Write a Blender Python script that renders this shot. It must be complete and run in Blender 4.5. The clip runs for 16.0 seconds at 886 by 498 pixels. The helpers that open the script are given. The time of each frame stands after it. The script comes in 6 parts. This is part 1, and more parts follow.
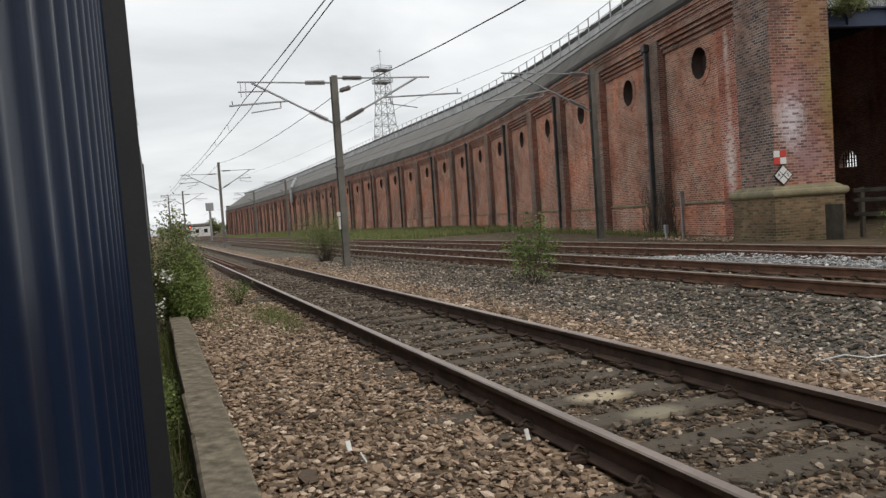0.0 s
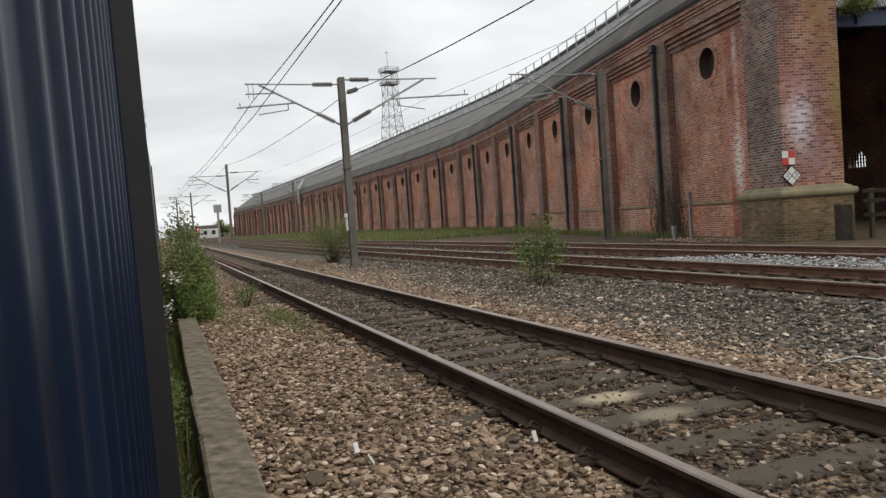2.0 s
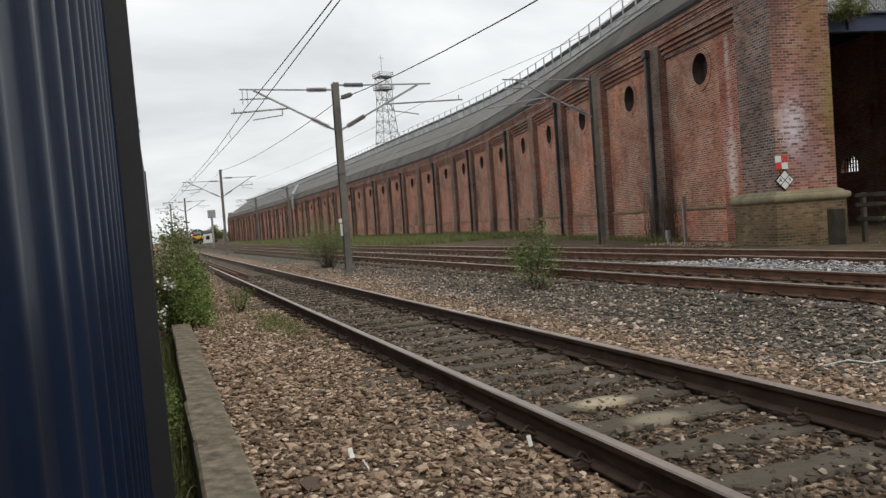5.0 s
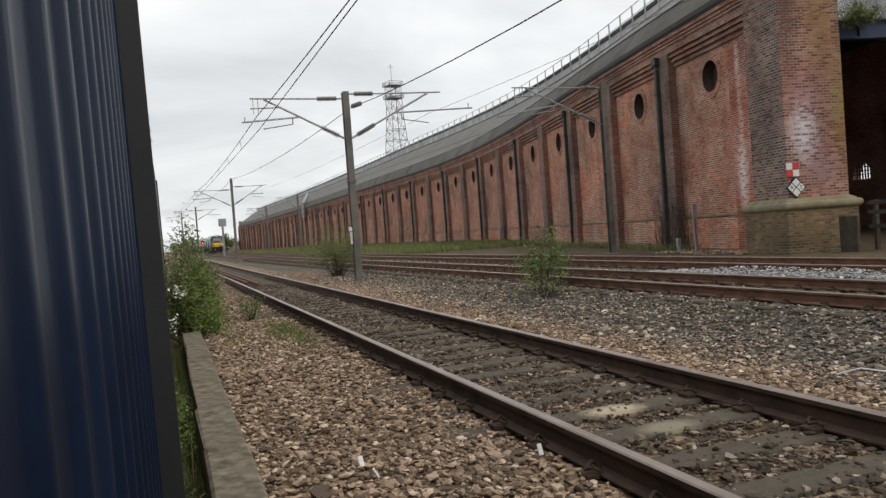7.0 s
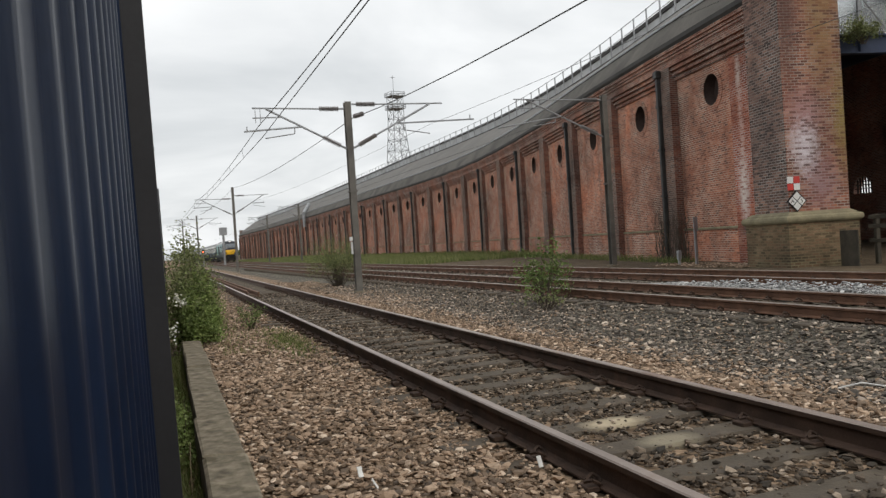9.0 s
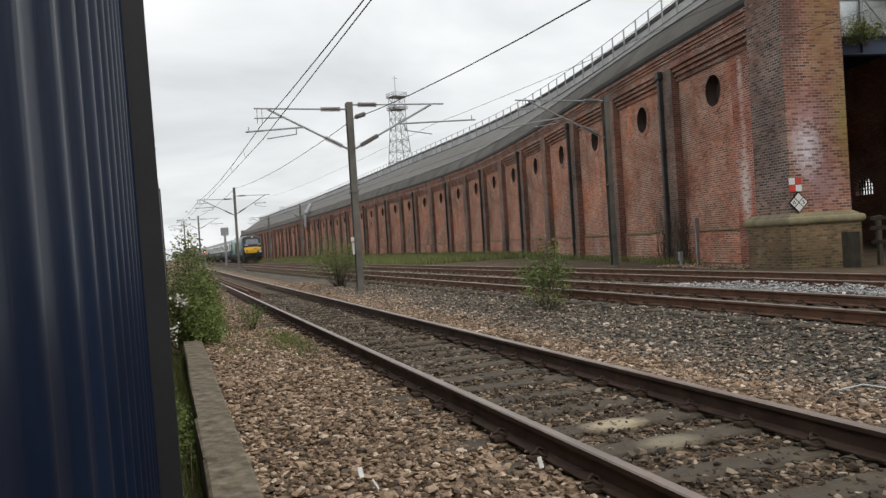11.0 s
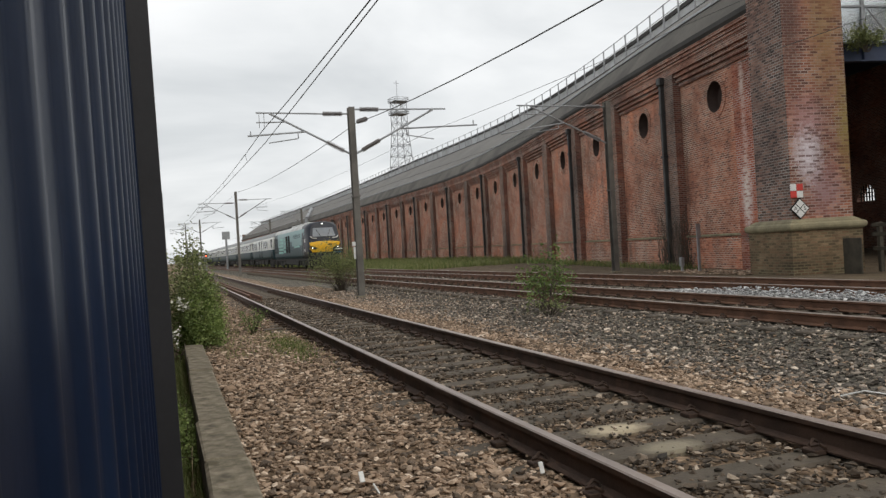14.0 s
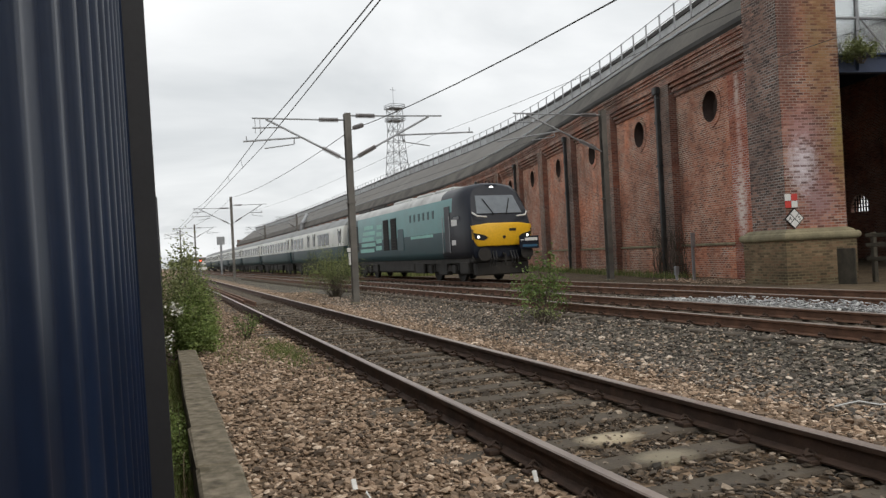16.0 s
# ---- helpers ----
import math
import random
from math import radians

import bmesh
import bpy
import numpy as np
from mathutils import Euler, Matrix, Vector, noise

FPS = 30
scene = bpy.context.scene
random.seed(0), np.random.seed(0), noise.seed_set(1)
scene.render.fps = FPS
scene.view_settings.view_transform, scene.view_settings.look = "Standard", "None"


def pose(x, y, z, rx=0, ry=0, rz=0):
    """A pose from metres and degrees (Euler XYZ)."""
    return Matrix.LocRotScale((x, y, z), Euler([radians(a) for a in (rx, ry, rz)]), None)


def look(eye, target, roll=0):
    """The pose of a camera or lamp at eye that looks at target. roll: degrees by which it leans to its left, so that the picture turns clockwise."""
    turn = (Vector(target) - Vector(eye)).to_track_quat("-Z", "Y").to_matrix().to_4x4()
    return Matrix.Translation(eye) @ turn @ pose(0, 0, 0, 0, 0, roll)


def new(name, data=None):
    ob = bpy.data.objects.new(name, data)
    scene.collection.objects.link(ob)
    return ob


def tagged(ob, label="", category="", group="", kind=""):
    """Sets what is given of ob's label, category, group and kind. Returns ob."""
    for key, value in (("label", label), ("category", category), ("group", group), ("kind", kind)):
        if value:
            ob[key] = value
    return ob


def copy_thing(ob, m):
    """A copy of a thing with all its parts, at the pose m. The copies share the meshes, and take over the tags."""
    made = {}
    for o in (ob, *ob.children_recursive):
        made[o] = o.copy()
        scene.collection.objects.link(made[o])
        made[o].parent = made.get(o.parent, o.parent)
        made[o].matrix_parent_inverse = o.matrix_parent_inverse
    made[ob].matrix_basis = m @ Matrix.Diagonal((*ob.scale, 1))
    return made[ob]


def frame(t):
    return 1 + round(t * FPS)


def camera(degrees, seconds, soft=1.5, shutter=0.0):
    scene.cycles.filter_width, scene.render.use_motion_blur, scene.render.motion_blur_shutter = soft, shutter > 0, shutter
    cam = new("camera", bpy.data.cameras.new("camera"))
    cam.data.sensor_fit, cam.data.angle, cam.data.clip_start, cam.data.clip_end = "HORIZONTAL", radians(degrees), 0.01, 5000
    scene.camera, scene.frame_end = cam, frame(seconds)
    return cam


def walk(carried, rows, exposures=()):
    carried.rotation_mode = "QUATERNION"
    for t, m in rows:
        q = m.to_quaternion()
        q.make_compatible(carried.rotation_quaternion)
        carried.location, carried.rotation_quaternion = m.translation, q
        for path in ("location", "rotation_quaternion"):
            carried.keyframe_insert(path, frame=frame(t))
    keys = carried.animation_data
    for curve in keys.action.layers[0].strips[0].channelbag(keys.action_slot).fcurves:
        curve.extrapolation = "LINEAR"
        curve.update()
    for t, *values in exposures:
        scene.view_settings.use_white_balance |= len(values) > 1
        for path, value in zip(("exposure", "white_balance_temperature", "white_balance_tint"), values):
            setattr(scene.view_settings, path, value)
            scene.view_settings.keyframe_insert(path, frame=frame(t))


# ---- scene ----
cam = camera(59.25, 16.0, 1.4)

# seconds, heading, tilt and roll in degrees, eye in metres
SWAY = [
    (0, 20.27, -2.43, -3.91, -0.000, -0.000, 1.159),
    (0.5, 20.29, -2.41, -3.79, -0.006, -0.007, 1.163),
    (1, 19.97, -2.16, -3.73, 0.003, 0.003, 1.158),
    (1.5, 19.70, -2.17, -3.87, -0.000, -0.007, 1.162),
    (2, 19.74, -2.30, -4.01, 0.001, -0.000, 1.161),
    (2.5, 19.96, -2.14, -3.96, -0.004, -0.006, 1.160),
    (3, 20.10, -2.15, -3.91, -0.000, -0.001, 1.160),
    (3.5, 20.28, -2.18, -3.91, 0.001, 0.001, 1.160),
    (4, 20.25, -2.08, -4.03, 0.001, 0.001, 1.159),
    (6.5, 19.87, -1.70, -4.10, -0.002, -0.013, 1.164),
    (7, 19.49, -1.31, -4.22, -0.001, -0.005, 1.159),
    (7.5, 19.18, -0.71, -4.08, -0.010, -0.018, 1.163),
    (8, 19.22, -0.52, -3.78, -0.008, -0.011, 1.162),
    (8.5, 19.39, -0.46, -3.69, -0.006, -0.006, 1.159),
    (9, 19.51, -0.53, -3.74, -0.005, -0.006, 1.160),
    (11.5, 19.39, -0.47, -3.60, -0.003, -0.006, 1.160),
    (12, 19.38, -0.48, -3.60, -0.003, -0.006, 1.157),
    (12.5, 19.42, -0.28, -3.49, -0.009, -0.014, 1.159),
    (13, 19.51, 0.05, -3.37, -0.011, -0.011, 1.162),
    (13.5, 19.39, 0.00, -3.41, -0.009, -0.010, 1.160),
    (14, 19.35, -0.12, -3.40, -0.010, -0.014, 1.160),
    (14.5, 19.35, -0.33, -3.16, -0.009, -0.006, 1.158),
    (15, 19.24, -0.32, -2.93, -0.005, -0.003, 1.156),
    (15.5, 19.35, 0.13, -2.91, -0.004, -0.002, 1.155),
    (16, 19.74, 0.37, -2.93, -0.006, -0.001, 1.159),
]


def eye_pose(yaw, tilt, roll, x, y, z):
    a, b = radians(yaw), radians(tilt)
    way = Vector((math.sin(a) * math.cos(b), math.cos(a) * math.cos(b), math.sin(b)))
    return look((x, y, z), Vector((x, y, z)) + way, roll)


walk(cam, [(t, eye_pose(*row)) for t, *row in SWAY], [(0, 0.38), (12.3, 0.38), (12.7, 0.26), (13.0, 0.14), (13.5, 0.24), (14.0, 0.35), (16.0, 0.38)])

# ---- daylight: bright overcast ----
SUN_UP, SUN_TURN = radians(52), radians(200)
world = bpy.data.worlds.new("overcast_sky")
scene.world = world
world.use_nodes = True
wn, wl = world.node_tree.nodes, world.node_tree.links
wn.clear()
w_out = wn.new("ShaderNodeOutputWorld")
w_bg = wn.new("ShaderNodeBackground")
w_sky = wn.new("ShaderNodeTexSky")
w_sky.sky_type = "NISHITA"
w_sky.sun_disc = False
w_sky.sun_elevation, w_sky.sun_rotation = SUN_UP, SUN_TURN
w_sky.dust_density, w_sky.air_density = 4.0, 1.0
w_dim = wn.new("ShaderNodeVectorMath")
w_dim.operation = "SCALE"
w_dim.inputs["Scale"].default_value = 0.08
wl.new(w_sky.outputs["Color"], w_dim.inputs[0])
w_co = wn.new("ShaderNodeTexCoord")
w_sep = wn.new("ShaderNodeSeparateXYZ")
wl.new(w_co.outputs["Generated"], w_sep.inputs[0])
# the cloud deck is a plane far overhead: divide by the height over the horizon
w_up = wn.new("ShaderNodeMath")
w_up.operation = "MAXIMUM"
wl.new(w_sep.outputs["Z"], w_up.inputs[0])
w_up.inputs[1].default_value = 0.0
w_add = wn.new("ShaderNodeMath")
w_add.inputs[1].default_value = 0.16
wl.new(w_up.outputs[0], w_add.inputs[0])
w_div = wn.new("ShaderNodeVectorMath")
w_div.operation = "DIVIDE"
wl.new(w_co.outputs["Generated"], w_div.inputs[0])
w_cmb = wn.new("ShaderNodeCombineXYZ")
for k in ("X", "Y", "Z"):
    wl.new(w_add.outputs[0], w_cmb.inputs[k])
wl.new(w_cmb.outputs[0], w_div.inputs[1])
w_noise = wn.new("ShaderNodeTexNoise")
w_noise.inputs["Scale"].default_value = 0.85
w_noise.inputs["Detail"].default_value = 6.0
w_noise.inputs["Roughness"].default_value = 0.5
w_noise.inputs["Distortion"].default_value = 0.5
wl.new(w_div.outputs[0], w_noise.inputs["Vector"])
w_ramp = wn.new("ShaderNodeValToRGB")
w_ramp.color_ramp.elements[0].position, w_ramp.color_ramp.elements[0].color = 0.32, (0.53, 0.552, 0.565, 1)
w_ramp.color_ramp.elements[1].position, w_ramp.color_ramp.elements[1].color = 0.66, (0.83, 0.84, 0.842, 1)
wl.new(w_noise.outputs["Fac"], w_ramp.inputs[0])
w_mix = wn.new("ShaderNodeMix")
w_mix.data_type = "RGBA"
w_mix.inputs["Factor"].default_value = 0.93
wl.new(w_dim.outputs[0], w_mix.inputs["A"])
wl.new(w_ramp.outputs["Color"], w_mix.inputs["B"])
wl.new(w_mix.outputs["Result"], w_bg.inputs["Color"])
w_bg.inputs["Strength"].default_value = 1.0
wl.new(w_bg.outputs[0], w_out.inputs["Surface"])

sun_data = bpy.data.lights.new("sun", "SUN")
sun_data.energy, sun_data.angle, sun_data.color = 0.9, radians(25), (1.0, 0.93, 0.82)
sun = new("sun", sun_data)
sun.matrix_world = look((0, 0, 60), (-math.sin(SUN_TURN) * -60 * math.cos(SUN_UP), 60 * math.cos(SUN_UP), 60 - 60 * math.sin(SUN_UP)))


# ---- materials ----
def material(name):
    m = bpy.data.materials.new(name)
    m.use_nodes = True
    return m, m.node_tree.nodes, m.node_tree.links, m.node_tree.nodes["Principled BSDF"]


def ramp(n, l, src, stops):
    r = n.new("ShaderNodeValToRGB")
    while len(r.color_ramp.elements) < len(stops):
        r.color_ramp.elements.new(0.5)
    for e, (at, col) in zip(r.color_ramp.elements, stops):
        e.position, e.color = at, (*col, 1)
    l.new(src, r.inputs[0])
    return r.outputs["Color"]


def tex_noise(n, l, scale, detail=4.0, rough=0.55, vec=None, dist=0.0):
    t = n.new("ShaderNodeTexNoise")
    t.inputs["Scale"].default_value, t.inputs["Detail"].default_value = scale, detail
    t.inputs["Roughness"].default_value, t.inputs["Distortion"].default_value = rough, dist
    if vec is None:
        c = n.new("ShaderNodeTexCoord")
        vec = c.outputs["Object"]
    l.new(vec, t.inputs["Vector"])
    return t.outputs["Fac"]


def blend(n, l, fac, a, b, mode="MIX"):
    m = n.new("ShaderNodeMix")
    m.data_type, m.blend_type = "RGBA", mode
    for sock, v in (("Factor", fac), ("A", a), ("B", b)):
        if isinstance(v, (float, int)):
            m.inputs[sock].default_value = v
        elif isinstance(v, tuple):
            m.inputs[sock].default_value = (*v, 1)
        else:
            l.new(v, m.inputs[sock])
    return m.outputs["Result"]


def bump(n, l, bsdf, height, strength, distance):
    b = n.new("ShaderNodeBump")
    b.inputs["Strength"].default_value, b.inputs["Distance"].default_value = strength, distance
    l.new(height, b.inputs["Height"])
    l.new(b.outputs[0], bsdf.inputs["Normal"])


def plain(name, col, rough=0.6, metal=0.0, var=0.25, scale=6.0, fine=60.0, relief=0.15, dirt=None, dirt_at=0.62, coat=0.0, spec=0.5):
    """A painted, metal or stone surface with grain, blotches and fine relief."""
    m, n, l, b = material(name)
    lo = tuple(c * (1 - var) for c in col)
    hi = tuple(min(1, c * (1 + var)) for c in col)
    base = ramp(n, l, tex_noise(n, l, scale), ((0.3, lo), (0.7, hi)))
    f = tex_noise(n, l, fine, 3)
    base = blend(n, l, 0.35, base, ramp(n, l, f, ((0.3, (0.55, 0.55, 0.55)), (0.7, (1, 1, 1)))), "MULTIPLY")
    if dirt:
        mask = ramp(n, l, tex_noise(n, l, scale * 0.6, 6, 0.65), ((dirt_at, (0, 0, 0)), (dirt_at + 0.15, (1, 1, 1))))
        base = blend(n, l, mask, base, dirt)
    l.new(base, b.inputs["Base Color"])
    b.inputs["Roughness"].default_value, b.inputs["Metallic"].default_value = rough, metal
    b.inputs["Coat Weight"].default_value = coat
    b.inputs["Specular IOR Level"].default_value = spec
    if relief:
        bump(n, l, b, f, relief, 0.01)
    return m


def glow(name, col, power):
    m, n, l, b = material(name)
    b.inputs["Base Color"].default_value = (*col, 1)
    b.inputs["Emission Color"].default_value = (*col, 1)
    b.inputs["Emission Strength"].default_value = power
    return m


def fall_off(n, l, src, much):
    m = n.new("ShaderNodeMapRange")
    m.inputs["From Min"].default_value, m.inputs["From Max"].default_value = 1.0, 1.75
    m.inputs["To Min"].default_value, m.inputs["To Max"].default_value = much, 0.0
    l.new(src, m.inputs["Value"])
    return m.outputs[0]


def brick_material(name, tones, mortar, scale=1.0, grime=0.5, salt=0.0, stains=()):
    """Brickwork on UVs in metres: courses of 75 mm, stained at several sizes."""
    m, n, l, b = material(name)
    uv = n.new("ShaderNodeUVMap")
    t = n.new("ShaderNodeTexBrick")
    t.offset, t.squash = 0.5, 1.0
    t.inputs["Scale"].default_value = scale
    t.inputs["Brick Width"].default_value, t.inputs["Row Height"].default_value = 0.225, 0.080
    t.inputs["Mortar Size"].default_value, t.inputs["Mortar Smooth"].default_value = 0.013, 0.2
    t.inputs["Bias"].default_value = 0.0
    t.inputs["Color1"].default_value, t.inputs["Color2"].default_value = (0.0, 0.0, 0.0, 1), (1, 1, 1, 1)
    t.inputs["Mortar"].default_value = (0.5, 0.5, 0.5, 1)
    l.new(uv.outputs[0], t.inputs["Vector"])
    col = ramp(n, l, t.outputs["Color"], ((0.0, tones[0]), (0.35, tones[1]), (0.7, tones[2]), (1.0, tones[3])))
    # alike bays are stained each in its own way
    info = n.new("ShaderNodeObjectInfo")
    shift = n.new("ShaderNodeVectorMath")
    shift.operation = "SCALE"
    shift.inputs["Scale"].default_value = 37.0
    comb = n.new("ShaderNodeCombineXYZ")
    for k in ("X", "Y"):
        l.new(info.outputs["Random"], comb.inputs[k])
    l.new(comb.outputs[0], shift.inputs[0])
    plus = n.new("ShaderNodeVectorMath")
    l.new(uv.outputs[0], plus.inputs[0])
    l.new(shift.outputs[0], plus.inputs[1])
    world_uv = plus.outputs[0]
    # large weathered patches, streaks that run down, fine grain
    patch = tex_noise(n, l, 0.23, 6, 0.62, world_uv, 0.5)
    col = blend(n, l, 0.9, col, ramp(n, l, patch, ((0.34, (0.38, 0.37, 0.38)), (0.46, (0.82, 0.82, 0.83)), (0.56, (1.08, 1.0, 0.96)), (0.66, (1.4, 1.22, 1.06)))), "MULTIPLY")
    stretch = n.new("ShaderNodeMapping")
    stretch.inputs["Scale"].default_value = (1.4, 0.14, 1)
    l.new(world_uv, stretch.inputs["Vector"])
    streak = tex_noise(n, l, 0.9, 5, 0.6, stretch.outputs[0])
    col = blend(n, l, ramp(n, l, streak, ((0.5, (0, 0, 0)), (0.78, (grime, grime, grime)))), col, (0.045, 0.036, 0.034))
    grain = tex_noise(n, l, 9.0, 5, 0.7, uv.outputs[0])
    col = blend(n, l, 0.6, col, ramp(n, l, grain, ((0.3, (0.6, 0.6, 0.6)), (0.7, (1.15, 1.15, 1.15)))), "MULTIPLY")
    fade = tex_noise(n, l, 0.5, 4, 0.6, uv.outputs[0])
    mort = blend(n, l, ramp(n, l, fade, ((0.38, (0.15, 0.15, 0.15)), (0.62, (1, 1, 1)))), col, mortar)
    col = blend(n, l, t.outputs["Fac"], col, mort)
    if salt:
        s = tex_noise(n, l, 0.55, 7, 0.7, uv.outputs[0])
        col = blend(n, l, ramp(n, l, s, ((0.60 - 0.1 * salt, (0, 0, 0)), (0.74 - 0.1 * salt, (salt, salt, salt)))), col, (0.55, 0.49, 0.46))
    for u, v, ru, rv, tint, much in stains:
        # a patch with an uneven edge about (u, v) metres on the face
        mp = n.new("ShaderNodeMapping")
        mp.vector_type = "TEXTURE"
        mp.inputs["Location"].default_value, mp.inputs["Scale"].default_value = (u, v, 0), (ru, rv, 1)
        l.new(uv.outputs[0], mp.inputs["Vector"])
        gr = n.new("ShaderNodeVectorMath")
        gr.operation = "LENGTH"
        l.new(mp.outputs[0], gr.inputs[0])
        edge = n.new("ShaderNodeMath")
        edge.operation = "MULTIPLY_ADD"
        l.new(tex_noise(n, l, 7.0, 6, 0.75, uv.outputs[0]), edge.inputs[0])
        edge.inputs[1].default_value = 1.6
        l.new(gr.outputs["Value"], edge.inputs[2])
        # some bricks take the stain, others shed it
        pick = n.new("ShaderNodeMath")
        pick.operation = "MULTIPLY"
        l.new(fall_off(n, l, edge.outputs[0], much), pick.inputs[0])
        l.new(ramp(n, l, t.outputs["Color"], ((0.15, (0.25, 0.25, 0.25)), (0.6, (1, 1, 1)))), pick.inputs[1])
        col = blend(n, l, pick.outputs[0], col, tint)
    l.new(col, b.inputs["Base Color"])
    b.inputs["Roughness"].default_value = 0.92
    b.inputs["Specular IOR Level"].default_value = 0.25
    inv = n.new("ShaderNodeMath")
    inv.operation = "SUBTRACT"
    inv.inputs[0].default_value = 1.0
    l.new(t.outputs["Fac"], inv.inputs[1])
    mixh = blend(n, l, 0.3, inv.outputs[0], grain)
    bump(n, l, b, mixh, 0.6, 0.012)
    return m


def stone_material(name, stops, rough=0.9):
    m, n, l, b = material(name)
    g = n.new("ShaderNodeNewGeometry")
    col = ramp(n, l, g.outputs["Random Per Island"], stops)
    f = tex_noise(n, l, 70.0, 4, 0.7)
    col = blend(n, l, 0.7, col, ramp(n, l, f, ((0.3, (0.55, 0.55, 0.55)), (0.7, (1.2, 1.2, 1.2)))), "MULTIPLY")
    l.new(col, b.inputs["Base Color"])
    b.inputs["Roughness"].default_value = rough
    bump(n, l, b, f, 0.4, 0.004)
    return m


BRICK = brick_material("old_red_brick", ((0.20, 0.095, 0.068), (0.38, 0.152, 0.094), (0.47, 0.19, 0.114), (0.58, 0.30, 0.20)), (0.57, 0.49, 0.41), 1.0, 0.8)
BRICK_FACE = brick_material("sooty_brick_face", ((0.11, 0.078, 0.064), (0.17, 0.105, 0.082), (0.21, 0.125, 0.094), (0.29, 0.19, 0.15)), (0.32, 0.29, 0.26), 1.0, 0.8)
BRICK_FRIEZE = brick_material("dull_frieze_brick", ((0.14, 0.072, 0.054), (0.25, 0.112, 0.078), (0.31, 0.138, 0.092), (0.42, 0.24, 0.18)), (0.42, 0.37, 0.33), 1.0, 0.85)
BRICK_PIER = brick_material("pier_red_brick", ((0.12, 0.06, 0.048), (0.22, 0.095, 0.066), (0.29, 0.125, 0.084), (0.42, 0.25, 0.18)), (0.38, 0.32, 0.28), 1.0, 0.7, 0.0, ((0.8, 4.2, 0.8, 1.0, (0.42, 0.25, 0.25), 0.7), (1.2, 2.2, 0.8, 1.1, (0.30, 0.19, 0.21), 0.7), (0.74, 3.2, 0.6, 1.05, (0.64, 0.58, 0.62), 0.95), (2.05, 4.0, 0.5, 2.2, (0.25, 0.19, 0.06), 0.85), (1.5, 7.0, 0.8, 3.2, (0.25, 0.165, 0.075), 0.7), (0.4, 7.2, 0.5, 3.2, (0.08, 0.048, 0.044), 0.8)))
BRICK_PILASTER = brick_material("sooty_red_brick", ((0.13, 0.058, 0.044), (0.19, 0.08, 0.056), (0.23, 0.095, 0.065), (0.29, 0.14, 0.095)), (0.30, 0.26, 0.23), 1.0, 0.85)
BRICK_SALT = brick_material("salt_stained_brick", ((0.24, 0.075, 0.045), (0.36, 0.115, 0.065), (0.42, 0.14, 0.08), (0.50, 0.24, 0.17)), (0.5, 0.45, 0.42), 1.0, 0.3, 0.0, ((4.25, 2.3, 0.42, 1.7, (0.74, 0.66, 0.61), 1.0), (4.2, 4.3, 0.22, 1.6, (0.62, 0.50, 0.45), 0.6), (4.25, 6.2, 0.22, 1.2, (0.66, 0.58, 0.52), 0.6), (4.1, 0.95, 0.9, 0.4, (0.05, 0.04, 0.038), 0.8)))
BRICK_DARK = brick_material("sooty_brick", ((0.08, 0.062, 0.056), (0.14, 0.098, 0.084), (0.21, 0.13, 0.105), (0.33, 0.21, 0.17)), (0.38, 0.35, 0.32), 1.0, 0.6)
BRICK_MOSS = brick_material("mossy_brick", ((0.11, 0.085, 0.052), (0.18, 0.135, 0.08), (0.24, 0.15, 0.09), (0.29, 0.21, 0.13)), (0.20, 0.18, 0.11), 1.0, 0.6)
STONE = plain("mossy_stone", (0.24, 0.21, 0.13), 0.9, 0, 0.35, 1.6, 18, 0.4, (0.10, 0.11, 0.04))
SLATE = plain("weathered_roof_sheet", (0.142, 0.135, 0.125), 0.75, 0, 0.25, 0.35, 5, 0.3, (0.13, 0.12, 0.105), 0.5)
ROOF_PALE = plain("pale_roof_strip", (0.55, 0.57, 0.58), 0.6, 0, 0.2, 0.6, 8, 0.1, (0.35, 0.35, 0.34), 0.55)
ROOF_LOW = plain("sooty_roof_boards", (0.105, 0.096, 0.083), 0.85, 0, 0.3, 0.5, 6, 0.4, (0.055, 0.05, 0.043), 0.5)
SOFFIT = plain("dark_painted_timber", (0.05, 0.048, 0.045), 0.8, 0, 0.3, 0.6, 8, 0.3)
PIPE_DARK = plain("black_iron_pipe", (0.045, 0.045, 0.045), 0.55, 0.3, 0.3, 2.0, 20, 0.2, (0.10, 0.05, 0.03))
GALV = plain("galvanised_steel", (0.36, 0.37, 0.38), 0.5, 0.7, 0.2, 2.0, 25, 0.15)
MAST = plain("mast_steel", (0.15, 0.14, 0.125), 0.65, 0.35, 0.3, 1.5, 25, 0.3, (0.11, 0.07, 0.045))
WIRE = plain("dull_copper_wire", (0.07, 0.072, 0.07), 0.6, 0.5, 0.1, 3, 20, 0)
INSUL = plain("brown_insulator", (0.17, 0.155, 0.15), 0.35, 0, 0.2, 8, 40, 0)
RAIL_SIDE = plain("rusty_rail", (0.078, 0.045, 0.030), 0.85, 0.1, 0.35, 5, 60, 0.4, (0.14, 0.075, 0.045))
RAIL_RED = plain("red_rust_rail", (0.15, 0.076, 0.045), 0.85, 0.1, 0.35, 5, 60, 0.4, (0.20, 0.115, 0.074))
RAIL_TOP = plain("worn_rail_head", (0.33, 0.27, 0.235), 0.45, 0.65, 0.2, 1.5, 40, 0.1, (0.24, 0.15, 0.11), 0.56)
SLEEPER = plain("weathered_concrete_sleeper", (0.100, 0.080, 0.057), 0.92, 0, 0.4, 3.5, 40, 0.6, (0.075, 0.06, 0.045), 0.44)
